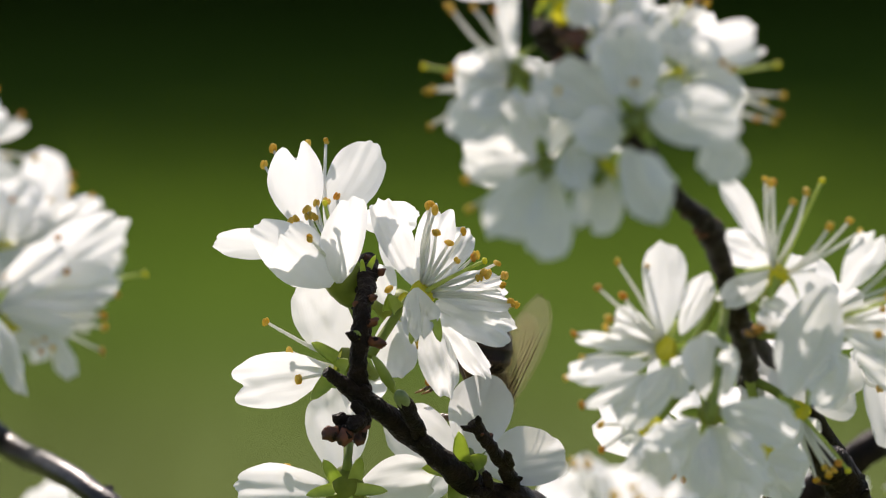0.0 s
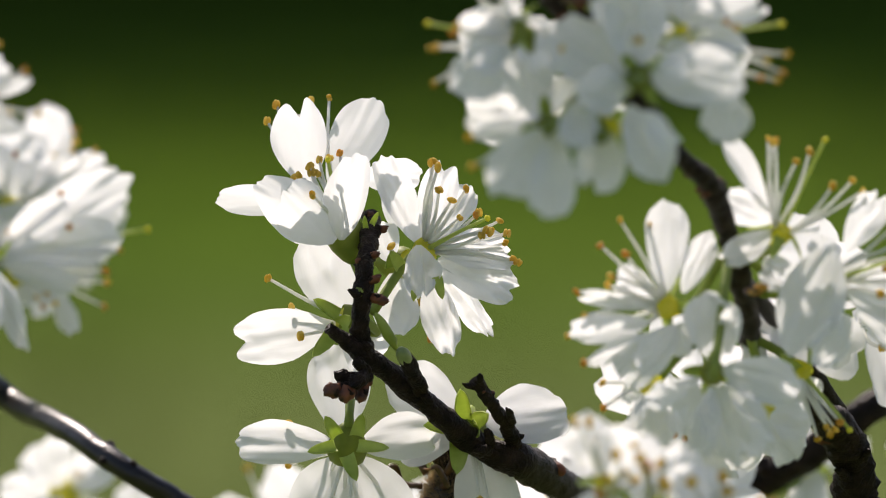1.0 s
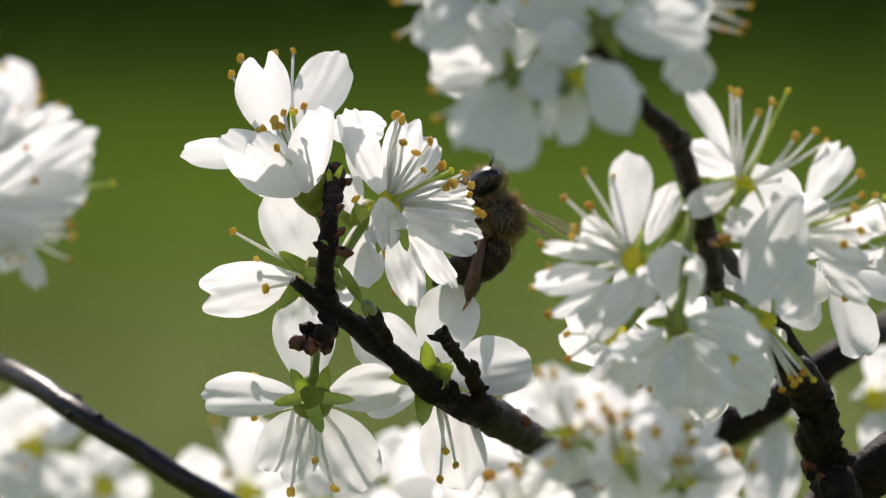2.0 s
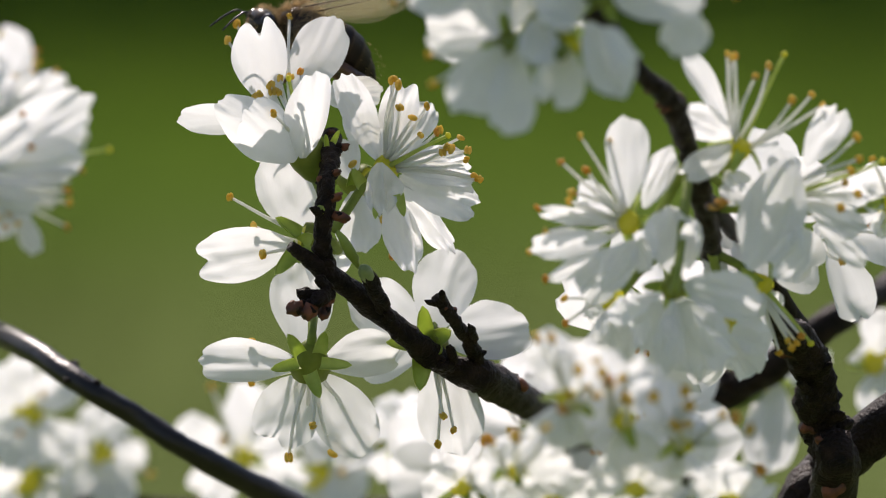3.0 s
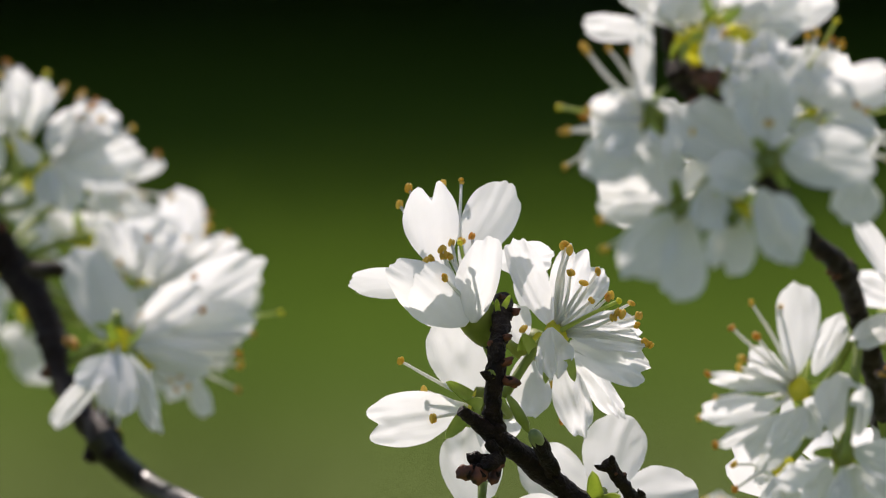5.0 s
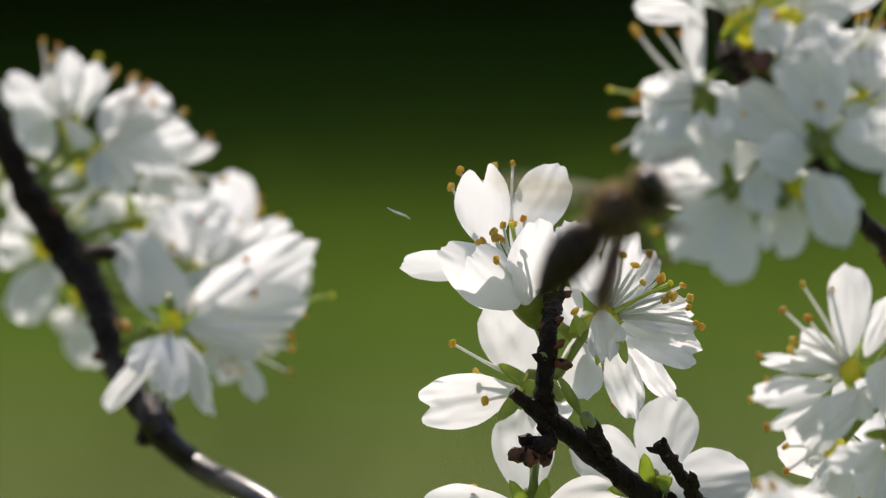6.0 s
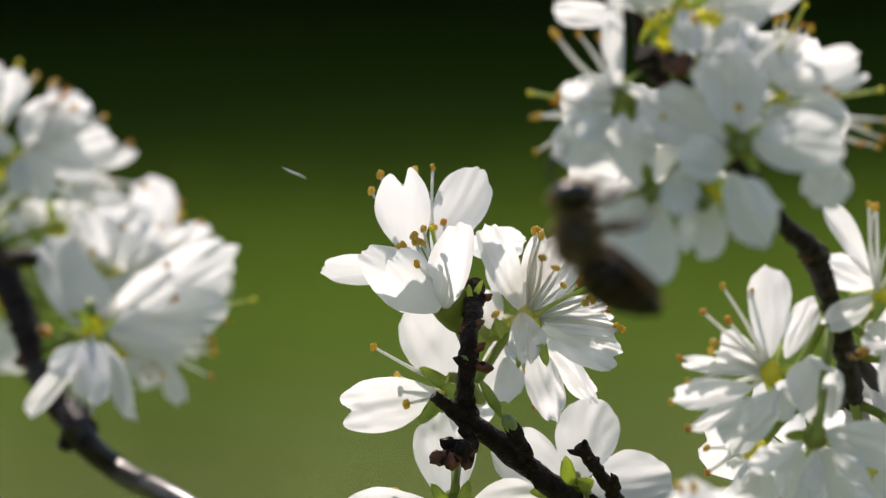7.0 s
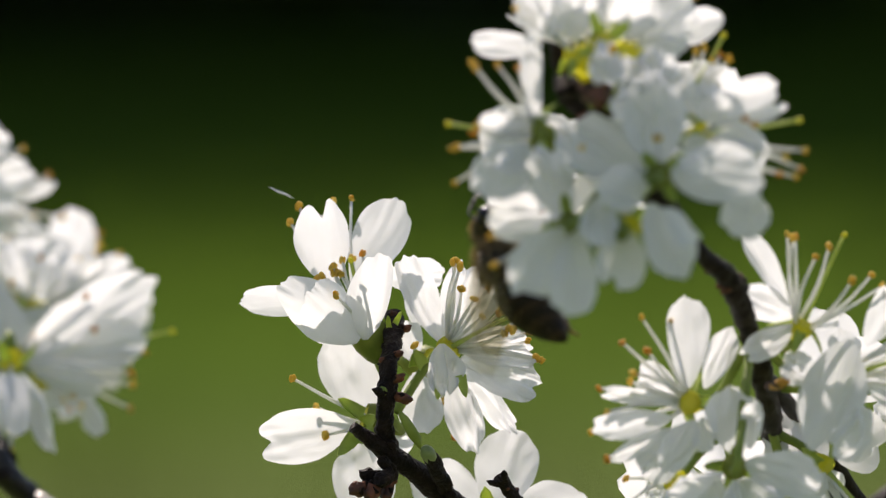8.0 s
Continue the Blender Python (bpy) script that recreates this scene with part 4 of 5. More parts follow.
crowd((-159, 230, 32), (0.35, 0.85, 0.2),
      [((-157, 203), (-41, 130), -1, 96, (-0.2, -0.2, 1)), ((-139, 210), (-69, 122), 2, 80, (0, -0.4, 0.95)), ((-160, 189), (-104, 134), -2, 60, (-0.1, -0.3, 1)), ((-134, 215), (0, 192), -1, 86, (0, -0.3, 1)), ((-139, 227), (-18, 257), -2, 62, (0.1, -0.4, 0.9)), ((-149, 227), (-104, 305), -3, 66, (0.1, -0.2, 1)), ((-159, 227), (-159, 300), -4, 52, (0, -0.1, 1)), ((-119, 205), (-49, 164), -3, 50, (0.2, -0.5, 0.9))],
      [(-95, 94), (-73, 110), (-83, 120), (-105, 138), (-63, 142), (-8, 158), (-87, 132), (-103, 100)], None, "pale-stamened white blossom clustered along the curving bare branch")
crowd((-41, 257, 34), (0.9, 0.3, 0.1),
      [((-24, 251), (48, 219), -1, 30, (0, -0.4, 0.95)), ((-39, 250), (0, 189), 0, 60, (0.1, 0.1, 1)), ((-47, 261), (-8, 305), 1, 66, (0.1, 0.1, 1)), ((-41, 265), (-74, 310), -2, 60, (0.1, 0.55, 0.85))],
      [(38, 204), (12, 275), (62, 281), (-30, 281)], None, "pale-stamened white blossom clustered along the curving bare branch")
crowd((-185, 265, 37), (-0.1, -0.4, -0.85),
      [((-198, 257), (-210, 328), -1, 78, (0, -0.2, 1)), ((-182, 265), (-131, 317), 1, 62, (0.1, 0.55, 0.85)), ((-210, 338), (-141, 374), -2, 62, (0, -0.3, 1)), ((-169, 265), (-104, 285), 0, 60, (0.1, 0.55, 0.85)), ((-190, 346), (-149, 402), 0, 52, (0.1, 0.55, 0.85))],
      [], None, "white blossom turned away clustered along the curving bare branch")
crowd((-20, 527, 27), (0.7, 0.2, 0.6),
      [((-14, 553), (-115, 372), 5, 124, (0.1, 0.7, 0.7), 0.1, 0.1, 0, 0.06, 1.0), ((0, 523), (215, 393), 1, 104, (-0.2, -0.2, 1)), ((-4, 533), (211, 490), -1, 92, (-0.1, -0.3, 1)), ((-4, 541), (199, 532), -2, 46, (0, 0.4, 0.9)), ((-4, 551), (135, 573), -3, 34, (0, -0.5, 0.9)), ((10, 557), (129, 589), 0, 60, (0.1, 0.55, 0.85)), ((2, 527), (113, 436), -2, 76, (0, 0.1, 1))],
      [(12, 493), (42, 471), (64, 501), (118, 481), (208, 522), (183, 559), (185, 579), (181, 622), (103, 421)], (256, 485), "pale-stamened white blossom clustered along the curving bare branch")
crowd((14, 436, 31), (0.45, 0.75, 0.35),
      [((8, 416), (-24, 321), 0, 80, (0.1, 0.1, 1)), ((22, 421), (36, 313), 1, 86, (0, -0.4, 0.95)), ((37, 424), (82, 355), 0, 80, (-0.1, -0.2, 1)), ((52, 431), (133, 353), 1, 40, (0, -0.4, 0.95)), ((52, 441), (173, 357), -1, 76, (-0.1, -0.1, 1)), ((42, 446), (219, 436), 1, 110, (0, -0.3, 1)), ((22, 436), (22, 486), -4, 92, (0, 0.3, 1)), ((12, 426), (-59, 335), 2, 70, (0.1, 0.55, 0.85))],
      [(128, 330), (163, 345), (123, 345), (22, 353), (-30, 398)], None, "pale-stamened white blossom clustered along the curving bare branch")
crowd((-97, 361, 33), (-0.2, -0.2, -0.95),
      [((-104, 354), (-159, 315), 1, 56, (0.1, 0.55, 0.85)), ((-69, 358), (-39, 317), -1, 60, (0.1, 0.1, 1)), ((-97, 358), (-104, 305), 0, 60, (0, 0.3, 1))],
      [(-26, 398), (-46, 386)], None, "white blossom turned away clustered along the curving bare branch")
crowd((-32, 547, 25), (0.0, -0.95, 0.25),
      [((-42, 559), (-157, 696), -1, 46, (0.5, 0.2, 0.8)), ((-46, 561), (-101, 622), -4, 56, (0.2, 0.5, 0.8)), ((-26, 559), (-20, 670), -5, 56, (0, -0.2, 1)), ((-14, 559), (40, 688), -2, 52, (-0.4, 0.1, 0.9)), ((-38, 559), (-58, 658), -3, 40, (0.1, 0.55, 0.85))],
      [(-38, 714), (-46, 712), (-68, 706), (-32, 698)], None, "pale-stamened white blossom clustered along the curving bare branch")
crowd((32, 575, 29), (0.7, -0.6, 0.2),
      [((97, 601), (131, 669), -1, 46, (0, -0.4, 0.95)), ((65, 577), (113, 607), 1, 56, (0.1, 0.55, 0.85)), ((32, 585), (44, 617), -2, 34, (0.1, 0.1, 1))],
      [(61, 607), (93, 617), (44, 607), (77, 601), (73, 622)], None, "pale-stamened white blossom clustered along the curving bare branch")
crowd((-260, 406, 39), (-0.5, -0.3, -0.8),
      [((-250, 421), (-298, 542), 0, 98, (0.1, 0.55, 0.85)), ((-270, 406), (-341, 386), 0, 100, (0.1, 0.1, 1)), ((-280, 376), (-292, 300), 0, 70, (0, -0.4, 0.95)), ((-248, 418), (-220, 466), 0, 70, (0.1, 0.55, 0.85))],
      [], None, "white blossom turned away clustered along the curving bare branch")
crowd((-191, 487, 40), (-0.3, -0.4, -0.8),
      [((-189, 512), (-167, 612), 0, 100, (0, 0.35, 1)), ((-193, 507), (-197, 466), 1, 40, (0, -0.4, 0.95)), ((-189, 512), (-228, 557), 0, 76, (0.1, 0.55, 0.85))],
      [], None, "white blossom turned away clustered along the curving bare branch")
crowd((-331, 255, 38), (-0.6, 0.5, 0.5),
      [(None, (-280, 205), 0, 90), (None, (-371, 165), 0, 90), (None, (-285, 310), 0, 90, (0, -0.4, 0.95)), (None, (-401, 285), 0, 90)],
      [], None, "pale-stamened white blossom clustered along the curving bare branch")
crowd((112, 951, 37.8), (0, 0.3, 0.95),
      [(None, (62, 859), 0, 120), (None, (202, 890), 0, 110), (None, (176, 1040), 0, 120), (None, (66, 1049), 0, 110), (None, (-4, 959), 0, 110)],
      [(96, 989), (137, 919)], None, "pale-stamened white blossom below the flowering twig")
crowd((237, 1030, 40.6), (0.1, 0.2, 0.9),
      [(None, (247, 940), 0, 110), (None, (322, 1021), 0, 90), (None, (286, 1121), 0, 110), (None, (176, 1100), 0, 110), (None, (146, 1000), 0, 100)],
      [(327, 1061)], None, "pale-stamened white blossom below the flowering twig")
crowd((108, 1072, 39.2), (0, 0.3, 0.9),
      [(None, (35, 1129), 0, 110), (None, (186, 1130), 0, 110), (None, (26, 1059), 0, 90)],
      [], None, "pale-stamened white blossom below the flowering twig")
crowd((492, 1026, 37.8), (0.1, 0.5, 0.85),
      [((492, 1016), (494, 893), 0, 112), ((477, 1031), (382, 963), 1, 100), ((487, 1046), (407, 1101), 0, 110), ((507, 1042), (597, 1082), 1, 110), ((502, 1016), (578, 972), 2, 110)],
      [(436, 906), (457, 1001)], None, "pale-stamened white blossom below the flowering twig")
crowd((630, 1070, 36.4), (0.1, 0.3, 0.95),
      [((628, 1052), (618, 972), 1, 110), ((648, 1052), (718, 993), 1, 100), (None, (557, 1082), 0, 100), (None, (708, 1103), 0, 110), (None, (637, 1163), 0, 110)],
      [(668, 1060), (730, 1003), (713, 998)], None, "pale-stamened white blossom below the flowering twig")
crowd((788, 1003, 33.6), (0.1, 0.5, 0.8),
      [(None, (718, 942), 1, 110), (None, (779, 913), 2, 110), (None, (859, 963), 0, 110), (None, (828, 1083), 0, 120), (None, (738, 1073), 0, 110)],
      [(770, 1035), (793, 1053)], None, "pale-stamened white blossom below the flowering twig")
crowd((878, 1084, 19.6), (-0.2, 0.5, 0.8),
      [(None, (818, 1063), 0, 110), (None, (859, 1003), 2, 100), (None, (959, 1054), 0, 110), (None, (898, 1164), 0, 110)],
      [(924, 1004)], None, "pale-stamened white blossom below the flowering twig")
crowd((1070, 929, -37.0), (-0.1, 0.5, 0.9),
      [(None, (1035, 804), 3, 110), (None, (1105, 829), 2, 110), ((1059, 954), (1014, 1004), 4, 80), (None, (1059, 1004), 2, 110), (None, (1119, 995), 2, 110)],
      [(1088, 879), (1072, 922), (1105, 912), (1122, 924), (1029, 982), (1059, 949), (1015, 822), (1040, 822)], None, "pale-stamened white blossom crowded lower on the dark branch")
crowd((1165, 965, -35.9), (0.0, 0.5, 0.9),
      [(None, (1120, 844), 3, 110), (None, (1210, 855), 3, 110), (None, (1099, 1005), 1, 110), (None, (1179, 1055), 2, 120), (None, (1250, 1005), 1, 110)],
      [(1120, 862), (1130, 884), (1142, 896), (1138, 904), (1166, 895), (1172, 929), (1178, 933), (1145, 909)], None, "pale-stamened white blossom crowded lower on the dark branch")
crowd((1275, 1005, -34.6), (0.15, 0.5, 0.9),
      [(None, (1230, 905), 3, 110), (None, (1310, 966), 2, 110), (None, (1335, 996), 1, 100), (None, (1209, 1055), 1, 110), (None, (1300, 1076), 2, 110)],
      [(1222, 927), (1278, 917), (1286, 941), (1282, 947), (1256, 975), (1266, 980), (1282, 975), (1344, 959), (1367, 964), (1392, 986)], None, "pale-stamened white blossom crowded lower on the dark branch")
crowd((974, 1054, -33.0), (-0.1, 0.5, 0.9),
      [(None, (908, 1074), 1, 100), (None, (984, 989), 2, 90), (None, (1069, 1019), 1, 110), (None, (1008, 1114), 0, 120), (None, (934, 1004), 2, 70)],
      [(925, 1004), (934, 1007), (973, 992), (977, 1000), (1026, 982)], None, "pale-stamened white blossom crowded lower on the dark branch")
crowd((1189, 1085, -32.0), (0.0, 0.5, 0.9),
      [(None, (1109, 1055), -1, 110), (None, (1169, 1015), 1, 110), (None, (1260, 1046), 0, 110), (None, (1229, 1136), -1, 110), (None, (1119, 1135), -1, 110)],
      [], None, "pale-stamened white blossom crowded lower on the dark branch")
crowd((1360, 1106, -31.4), (0.2, 0.5, 0.9),
      [(None, (1300, 1056), 0, 100), (None, (1390, 1046), 0, 100), (None, (1430, 1107), 0, 100)],
      [(1410, 1058)], None, "pale-stamened white blossom crowded lower on the dark branch")
crowd((1039, 1105, -31.4), (0, 0.5, 0.9),
      [(None, (958, 1104), 0, 110), (None, (1059, 1044), 0, 120), (None, (1119, 1095), 0, 110)],
      [], None, "pale-stamened white blossom crowded lower on the dark branch")

# blossoms deep inside the clusters
INNER = [(60, 500, 36, 0.6, 0.1, 0.7), (-20, 420, 40, 0.3, 0.5, 0.7), (80, 420, 37, 0.6, 0.5, 0.5),
         (1060, 165, -25, 0.0, 0.3, -0.9), (1150, 140, -26, 0.3, 0.6, -0.6), (975, 200, -26, -0.5, 0.0, -0.8), (1010, -60, -27, 0, 0.9, 0.3),
         (1410, 610, -14, 0.3, 0.0, 0.9), (1225, 770, -12, -0.3, -0.3, 0.9), (1320, 760, -11, 0.1, -0.4, 0.9), (1530, 640, -12, 0.6, 0, 0.7),
         (1000, 985, 22, 0.0, 0.0, 1.0), (1115, 960, 22, 0.1, -0.1, 1.0), (1235, 985, 22, -0.1, 0.0, 1.0), (900, 1030, 24, -0.2, -0.1, 1.0)]
for k, (u, v, d, right, up, near) in enumerate(INNER):
    blossom((u, v, deep(d)), way(right, up, near), seed=120 + k, size=0.92, spread=66, count=6, calyx=False, style=False, old=0.4, stamen_size=0.8)


# ---- the bee ----
def bee():
    """A honeybee, head along x, back along z."""
    MM = 0.00108
    b = tagged(new("honeybee"), "brown fuzzy honeybee with dark banded abdomen and clear wings", "bee")
    rnd = random.Random(3)
    verts = []
    prof = [(0.0, 0.5), (-0.5, 1.2), (-1.2, 1.75), (-1.25, 1.68), (-2.2, 1.98), (-2.3, 1.98), (-2.36, 1.9), (-3.4, 1.98), (-3.46, 1.88), (-4.5, 1.65), (-4.56, 1.56), (-5.5, 1.15), (-6.2, 0.62), (-6.6, 0.1)]
    for px, r in prof:
        for j in range(16):
            a = 2 * math.pi * j / 16
            verts.append((Vector((px * 0.9, r * 0.9 * math.cos(a), r * 0.84 * math.sin(a) - 0.04 * px * px)) * MM))
    ab = part("abdomen", (verts, grid_faces(len(prof), 16, True) + [tuple(range(16)), tuple(range((len(prof) - 1) * 16, len(prof) * 16))]), BEE_BAND, b)
    th = part("thorax", moved(ball(1.7 * MM, 1.5 * MM, 1.42 * MM, 9, 14), pose(0, 0, 0.2 * MM)), BEE_BLACK, b)
    hd = part("head", moved(ball(1.0 * MM, 1.75 * MM, 1.6 * MM, 8, 12), pose(2.75 * MM, 0, -0.35 * MM, 0, 20, 0)), BEE_BLACK, b)
    for s in (-1, 1):
        part("eye", moved(ball(0.75 * MM, 0.55 * MM, 1.25 * MM, 8, 10), pose(2.85 * MM, s * 1.35 * MM, -0.2 * MM, s * -12, 20, s * 15)), BEE_EYE, hd)
        part("antenna", tube([Vector((3.5, s * 0.4, 0.1)) * MM, Vector((4.5, s * 0.8, 0.75)) * MM, Vector((5.4, s * 1.1, 0.2)) * MM, Vector((6.3, s * 1.4, -0.7)) * MM], [0.0001, 0.00008, 0.0001, 0.00008], 6, 3), BEE_BLACK, hd)
    part("mouthparts", tube([Vector((3.1, 0, -1.7)) * MM, Vector((3.2, 0, -2.6)) * MM], [0.0004, 0.00012], 6, 2), BEE_LEG, hd)

    def fur(owner, name, pts):
        v, f = [], []
        for p, d, h in pts:
            n = len(v)
            s = d.orthogonal().normalized() * 0.000017
            q = d.cross(s).normalized() * 0.000017
            v += [p + s, p - s * 0.5 + q, p - s * 0.5 - q, p + d * h]
            f += [(n, n + 1, n + 3), (n + 1, n + 2, n + 3), (n + 2, n, n + 3)]
        part(name, (v, f), BEE_HAIR, owner)

    def sample(n, radii, centre, h, keep=lambda d: True):
        out = []
        while len(out) < n:
            d = Vector((rnd.gauss(0, 1), rnd.gauss(0, 1), rnd.gauss(0, 1))).normalized()
            if keep(d):
                p = Vector((d.x * radii[0], d.y * radii[1], d.z * radii[2])) * MM + Vector(centre) * MM
                out.append((p, (d + Vector((rnd.gauss(-0.25, 0.25), rnd.gauss(0, 0.25), rnd.gauss(0, 0.25)))).normalized(), h * MM * rnd.uniform(0.6, 1.2)))
        return out
    fur(th, "fur", sample(3400, (1.7, 1.5, 1.42), (0, 0, 0.2), 0.75))
    fur(hd, "fur", sample(900, (1.0, 1.7, 1.55), (2.75, 0, -0.35), 0.45, lambda d: abs(d.y) < 0.6))
    fur(ab, "fur", sample(500, (1.2, 1.5, 1.4), (-1.0, 0, -0.1), 0.4, lambda d: d.x > -0.3) + sample(160, (2.9, 1.65, 1.5), (-2.9, 0, -0.45), 0.24))
    wings = []
    for s in (-1, 1):
        for nm, root, length, width, back in (("forewing", (0.6, 1.2, 1.6), 8.4, 2.5, 32), ("hindwing", (-0.4, 1.2, 1.4), 6.0, 2.2, 50)):
            shape = petal_shape(length * MM, width * MM, 0.03, 0.1, 0, 0.03, 4, 7, 9, 1.6)
            w = part(nm, (shape[0], shape[1]), WING, b)
            w.location = Vector((root[0], s * root[1], root[2])) * MM
            veins = merge(*[tube([Vector((0, 0.0003, 0.00004)), Vector((k * 0.4, length * 0.45, 0.08)) * MM, Vector((k * 0.8, length * 0.82, 0.25)) * MM], [0.00006 if k < 0 else 0.000012, 0.00004 if k < 0 else 0.00001, 0.000008], 4, 2) for k in (-1, 0, 1)])
            part("vein", veins, BEE_LEG, w)
            wings.append((w, s, back))
        for nm, root, knee, ankle, foot in (("foreleg", (1.2, 0.9, -1.1), (2.0, 1.6, -1.8), (1.8, 1.3, -2.8), (2.3, 1.3, -3.4)), ("midleg", (0.1, 1.0, -1.3), (0.3, 2.1, -2.2), (-0.4, 2.0, -3.5), (0.1, 2.2, -4.3)), ("hindleg", (-0.9, 1.0, -1.3), (-2.3, 2.0, -2.0), (-4.3, 2.1, -3.1), (-5.3, 2.1, -3.6))):
            pts = [Vector((p[0], s * p[1], p[2])) * MM for p in (root, knee, ankle, foot)]
            if nm == "hindleg":
                leg = part(nm, tube(pts, [0.0003, 0.00042, 0.0006, 0.00014], 8, 4), BEE_LEG, b)
                part("foot", tube([pts[3], pts[3] + Vector((-0.5, s * 0.1, -0.5)) * MM], [0.00016, 0.00006], 6, 2), BEE_FOOT, leg)
                mid = pts[1] * 0.45 + pts[2] * 0.55
                part("pollen_brush", moved(ball(1.0 * MM, 0.42 * MM, 0.72 * MM, 8, 9, 0.15, s), Matrix.Translation(mid) @ frame_of(pts[2] - pts[1], Vector((0, s, 0))).to_4x4() @ pose(0, 0, 0, 0, 0, 90)), BEE_LEG, leg)
            else:
                leg = part(nm, tube(pts, [0.00026, 0.00026, 0.00024, 0.00011], 7, 4), BEE_LEG, b)
                part("foot", tube([pts[3], pts[3] + Vector((0.3, 0, -0.6)) * MM], [0.00013, 0.00005], 6, 2), BEE_FOOT, leg)
    return b, ab, wings


honeybee, bee_abdomen, bee_wings = bee()


def silk():
    # white strand shaped as the glint that runs along a silk thread
    w = tagged(new("silk_glint"), "glint on a spider thread, made as a short white strand", "silk thread")
    part("strand", tube([Vector((-0.001, 0, 0.0002)), Vector((-0.0003, 0, 0)), Vector((0.0004, 0, -0.0001)), Vector((0.001, 0, -0.0003))], [0.00002, 0.00009, 0.00009, 0.00002], 6, 4), SILK, w)
    return w


thread_glint = silk()


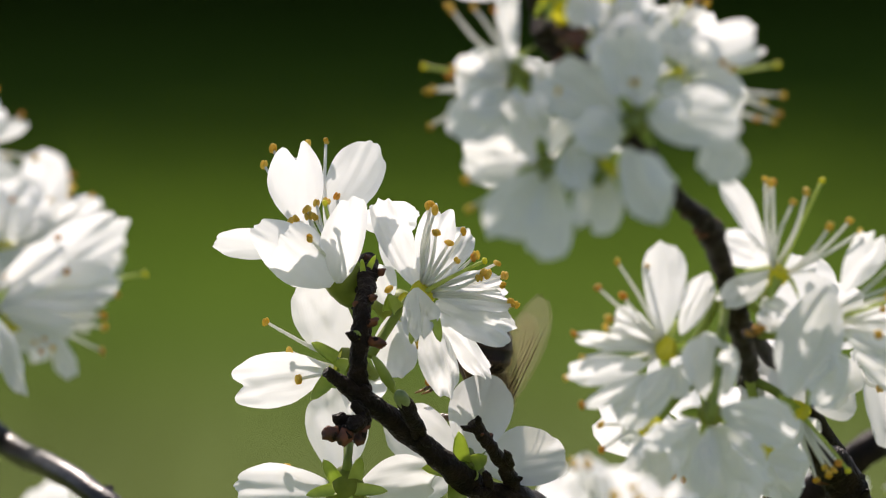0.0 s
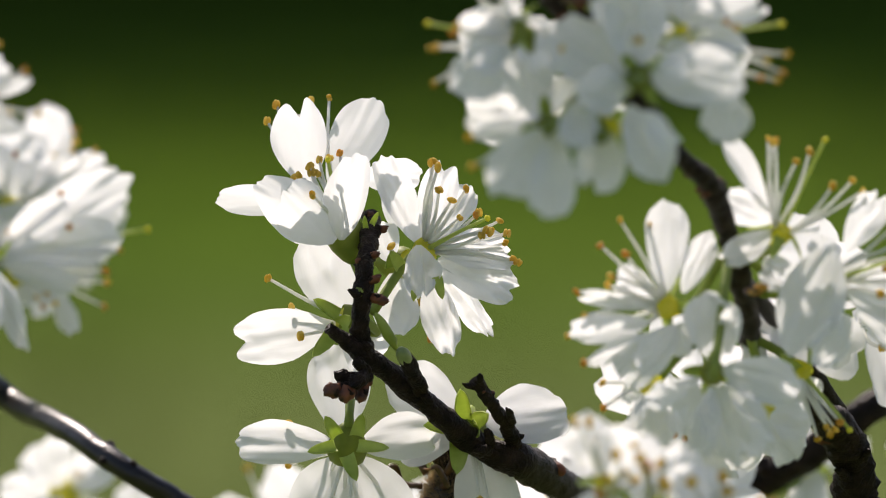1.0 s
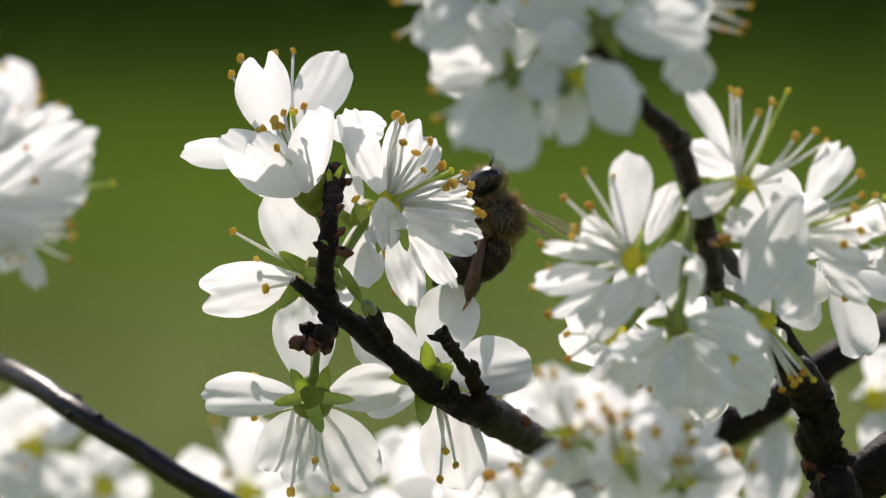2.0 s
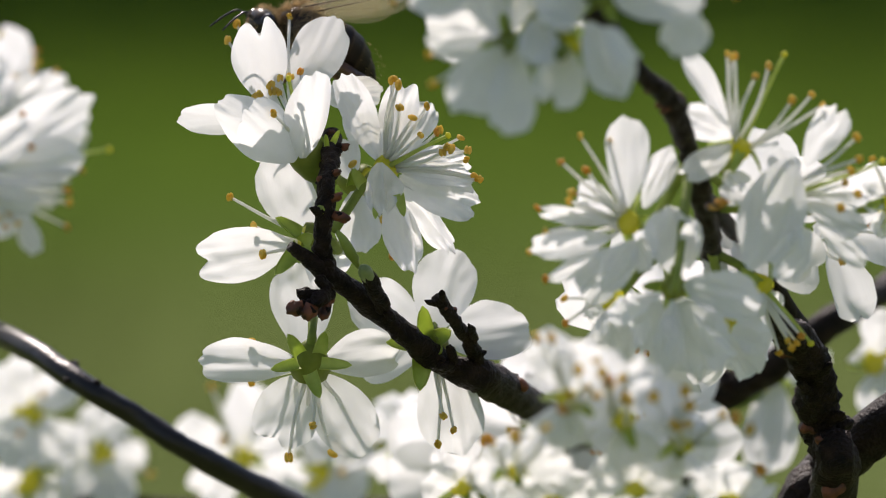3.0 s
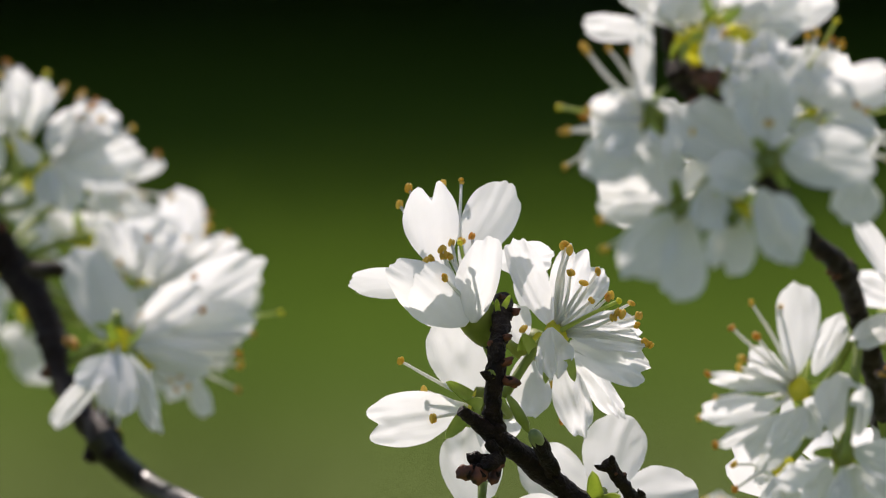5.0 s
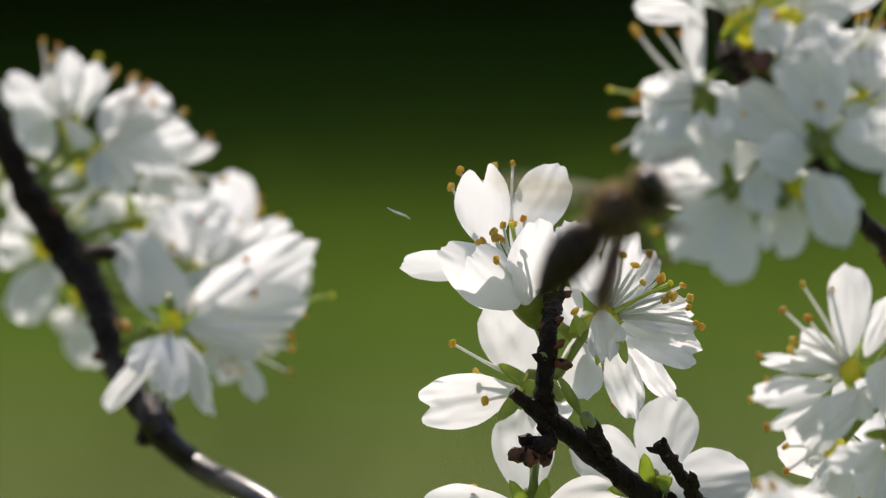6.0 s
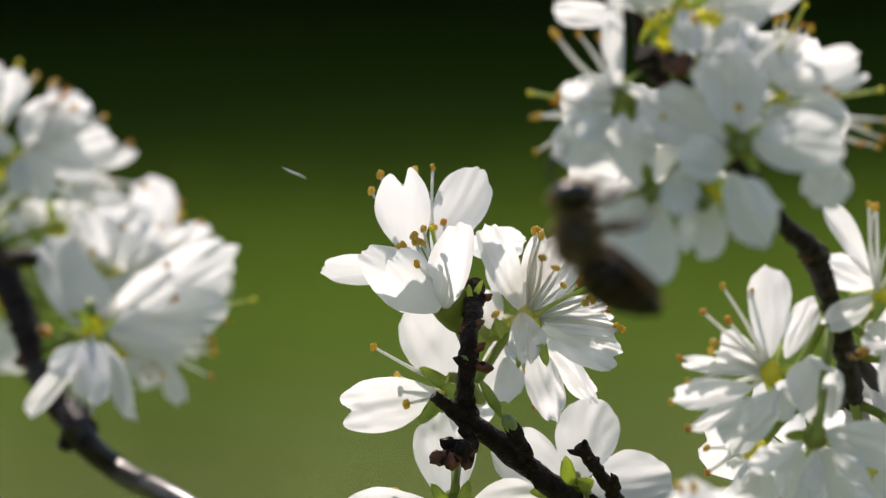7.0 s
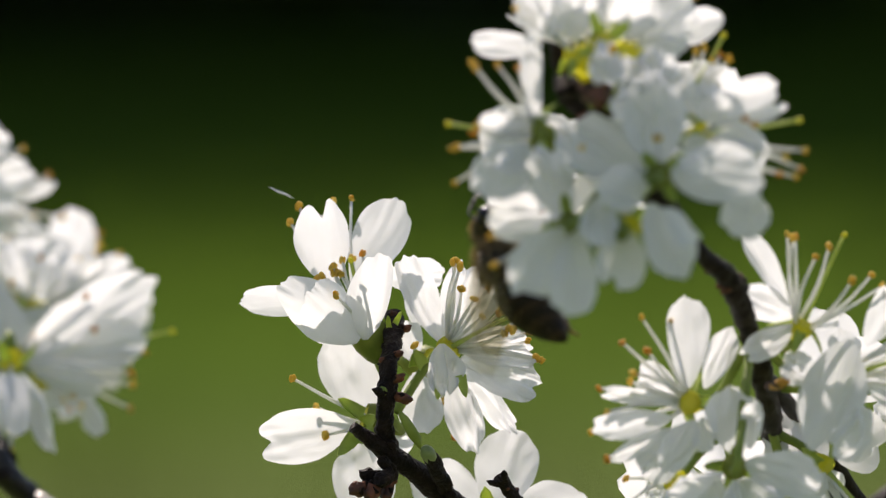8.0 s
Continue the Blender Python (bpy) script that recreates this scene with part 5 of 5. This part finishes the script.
def motions():
    level = EYE.to_3x3().to_4x4() @ pose(0, 0, 0, -90, 0, 0)
    def drift(u, v):
        return Matrix.Translation(at(u, v, 10)) @ level @ pose(0, 0, 0, 0, 12, 0)

    # the strand follows the glint and leaves the view while there is none
    walk(thread_glint, [
        (0.0, drift(1250, -420)), (1.5, drift(1100, -300)), (2.6, drift(900, 120)), (3.3, drift(777, 279)), (3.5, drift(676, 241)), (3.7, drift(685, 248)),
        (3.8, drift(709, 244)), (3.9, drift(586, 215)), (4.1, drift(581, 185)), (4.2, drift(504, 190)), (4.3, drift(408, 196)), (4.4, drift(483, 229)), (4.5, drift(520, -240)),
        (4.6, drift(586, 220)), (4.7, drift(571, 206)), (4.8, drift(408, 192)), (4.9, drift(250, 40)), (5.0, drift(60, -140)), (5.1, drift(245, 373)), (5.6, drift(300, 330)),
        (6.2, drift(400, 340)), (6.4, drift(410, -60)), (6.5, drift(430, -140)), (6.6, drift(445, 358)), (6.7, drift(419, 245)), (6.8, drift(360, 209)), (6.9, drift(376, 251)), (7.0, drift(330, 258)),
        (7.1, drift(383, 301)), (7.2, drift(330, 319)), (7.3, drift(443, 354)), (7.4, drift(330, 180)), (7.5, drift(180, -260)), (7.6, drift(127, 273)), (7.8, drift(300, 250)), (8.0, drift(452, 238)),
    ])

    def body(u, v, d, forward, up):
        x = way(*forward)
        z = way(*up)
        z = (z - x * z.dot(x)).normalized()
        m = Matrix((x, z.cross(x), z)).transposed().to_4x4()
        return Matrix.Translation(at(u, v, deep(d))) @ m @ Matrix.Translation((0.002, 0, 0))

    walk(honeybee, [
        (0.0, body(866, 656, 9, (-0.12, -1, 0), (1, -0.1, -0.1))), (0.4, body(843, 692, 9, (-0.15, -1, 0), (1, 0.1, -0.1))),
        (0.6, body(838, 735, 9, (-0.3, -0.95, 0), (0.9, -0.3, -0.1))), (0.8, body(820, 790, 9, (-0.55, -0.8, 0), (0.8, -0.5, -0.2))),
        (0.95, body(800, 880, 8, (-0.5, -0.8, 0.1), (0.6, -0.5, -0.5))), (1.1, body(810, 925, 8, (0.4, -0.6, 0.2), (0.2, 0.2, -0.9))),
        (1.2, body(880, 920, 8, (0.95, 0.2, 0), (0, 0.2, -0.9))), (1.3, body(945, 840, 8, (0.5, 0.8, 0.1), (0.7, -0.3, -0.5))),
        (1.4, body(977, 823, 9, (-0.15, 0.9, 0.3), (0.95, 0.2, 0.1))), (1.5, body(956, 767, 10, (-0.3, 0.8, 0.45), (0.9, 0.35, 0.1))),
        (1.6, body(928, 767, 9, (-0.3, 0.88, 0.3), (0.9, 0.35, 0.1))), (1.8, body(932, 680, 7, (-0.2, 0.95, 0.1), (0.97, 0.2, 0))),
        (2.0, body(954, 590, 7, (-0.25, 0.97, 0), (0.96, 0.25, 0.05))), (2.2, body(924, 543, 7, (-0.2, 0.97, 0), (0.96, 0.2, 0.05))),
        (2.5, body(890, 380, 9, (-0.3, 0.9, 0), (0.9, 0.3, 0))), (2.9, body(700, 280, 9, (-0.8, 0.3, 0.2), (0.3, 0.9, 0))),
        (3.3, body(528, 293, 9, (-0.8, -0.3, 0.5), (0, 0.95, 0.25))), (3.4, body(532, 249, 9, (-0.8, -0.25, 0.5), (0, 0.95, 0.2))),
        (3.5, body(564, 234, 9, (-0.6, -0.2, 0.75), (0, 0.96, 0.2))), (3.6, body(525, 222, 9, (-0.7, -0.28, 0.62), (0, 0.96, 0.2))),
        (3.7, body(505, 222, 7, (-0.68, -0.35, 0.62), (-0.1, 0.93, 0.25))), (3.75, body(400, 275, 5, (0.1, 0.1, 0.95), (-0.2, 0.95, 0))),
        (3.8, body(342, 296, 3, (0.9, 0.32, 0.2), (-0.3, 0.95, 0))), (3.9, body(302, 343, 1, (0.95, 0.17, 0.1), (-0.25, 0.95, 0.1))),
        (4.0, body(247, 536, 1, (1, 0.24, 0.1), (-0.35, 0.9, 0.1))), (4.1, body(115, 722, 1, (0.95, 0.25, 0.1), (-0.3, 0.9, 0.1))),
        (4.2, body(4, 751, 2, (0.95, 0.06, 0.1), (0, 1, 0.1))), (4.3, body(-180, 830, 2, (0.9, -0.2, 0.2), (0, 1, 0.1))),
        (4.5, body(-150, 1050, -10, (0.9, -0.3, 0.2), (0, 1, 0.1))), (4.8, body(450, 1180, -50, (0.95, 0.2, 0), (0, 1, 0.1))),
        (5.1, body(890, 960, -65, (0.8, 0.6, 0), (-0.4, 0.9, 0.1))), (5.2, body(911, 798, -65, (0.8, 0.6, 0), (-0.5, 0.85, 0.1))),
        (5.5, body(860, 560, -65, (0.7, 0.7, 0), (-0.7, 0.7, 0.1))), (5.9, body(740, 400, -65, (0.7, 0.7, 0), (-0.7, 0.7, 0.1))),
        (6.3, body(688, 342, -65, (0.764, 0.645, 0), (-0.64, 0.76, 0.1))), (6.4, body(671, 395, -65, (0.69, 0.72, 0), (-0.72, 0.69, 0.1))),
        (6.5, body(725, 351, -65, (0.295, 0.955, 0), (-0.94, 0.3, 0.1))), (6.6, body(776, 459, -65, (0.407, 0.913, 0), (-0.9, 0.4, 0.1))),
        (6.7, body(755, 438, -65, (0.365, 0.93, 0), (-0.92, 0.36, 0.12))), (6.8, body(817, 448, -62, (0.02, 1, 0), (-0.97, 0.02, 0.2))),
        (6.9, body(854, 446, -60, (-0.25, 0.95, 0), (-0.93, -0.25, 0.2))), (7.0, body(853, 425, -58, (-0.28, 0.95, 0), (-0.92, -0.28, 0.25))),
        (7.1, body(862, 428, -56, (-0.3, 0.9, -0.1), (-0.88, -0.3, 0.3))), (7.2, body(835, 439, -54, (0.05, 0.9, -0.35), (-0.95, 0.05, 0.1))),
        (7.3, body(831, 450, -52, (0.15, 0.88, -0.42), (-0.95, 0.2, 0.05))), (7.5, body(827, 441, -48, (0.15, 0.86, -0.48), (-0.96, 0.15, 0.05))),
        (7.6, body(851, 441, -36, (0.1, 0.62, -0.75), (-0.7, 0.4, 0.6))), (7.7, body(858, 450, -30, (0.1, 0.65, -0.72), (-0.7, 0.4, 0.55))),
        (7.8, body(876, 450, -29, (-0.05, 0.75, -0.6), (-0.8, 0.2, 0.55))), (7.9, body(857, 418, -29, (-0.25, 0.85, -0.45), (-0.88, -0.15, 0.3))),
        (8.0, body(858, 403, -29, (-0.3, 0.82, -0.45), (-0.88, -0.25, 0.3))),
    ])
    bends = [(0.0, -3), (0.6, 0), (1.0, 18), (1.5, 30), (1.8, 40), (2.0, 54), (2.2, 50), (2.6, 24), (3.5, 20), (3.8, 14), (3.9, 26), (4.0, 22), (4.3, 20), (5.2, -6), (6.3, -14), (6.8, -10), (6.9, 0), (7.0, 22), (7.1, 34), (7.2, 62), (7.3, 76), (7.5, 76), (7.6, 40), (7.8, 22), (8.0, 6)]
    walk(bee_abdomen, [(t, pose(-0.0016, 0, 0, 0, -a, 0)) for t, a in bends])
    # the petal that gives way under the bee
    hinge = at(826, 812, 4) - bent_flower.location
    petal_bends = [(0.0, 0), (0.7, 0), (0.8, 20), (0.9, 50), (1.0, 78), (1.1, 78), (1.2, 45), (1.3, 8), (1.4, 0), (8.0, 0)]
    walk(bent_petal, [(t, Matrix.Translation(hinge) @ Matrix.Rotation(radians(-a), 4, "X") @ Matrix.Translation(-hinge)) for t, a in petal_bends])
    for wing, s, back in bee_wings:
        rows = []
        for k in range(0, 241):
            t = k / 30
            flying = 1.45 <= t <= 2.3 or 3.3 <= t <= 7.75
            if flying:
                lift, sweep, twist = (76 if k % 2 else 40), back + 24, 0
            else:
                lift, sweep, twist = (12, 89, 102) if back < 40 else (10, 88, 102)
            m = Matrix.Translation(wing.location) @ pose(0, 0, 0, 0, 0, sweep if s > 0 else 180 - sweep) @ pose(0, 0, 0, lift, 0, 0) @ pose(0, 0, 0, 0, twist, 0)
            rows.append((t, m))
        walk(wing, rows)


motions()
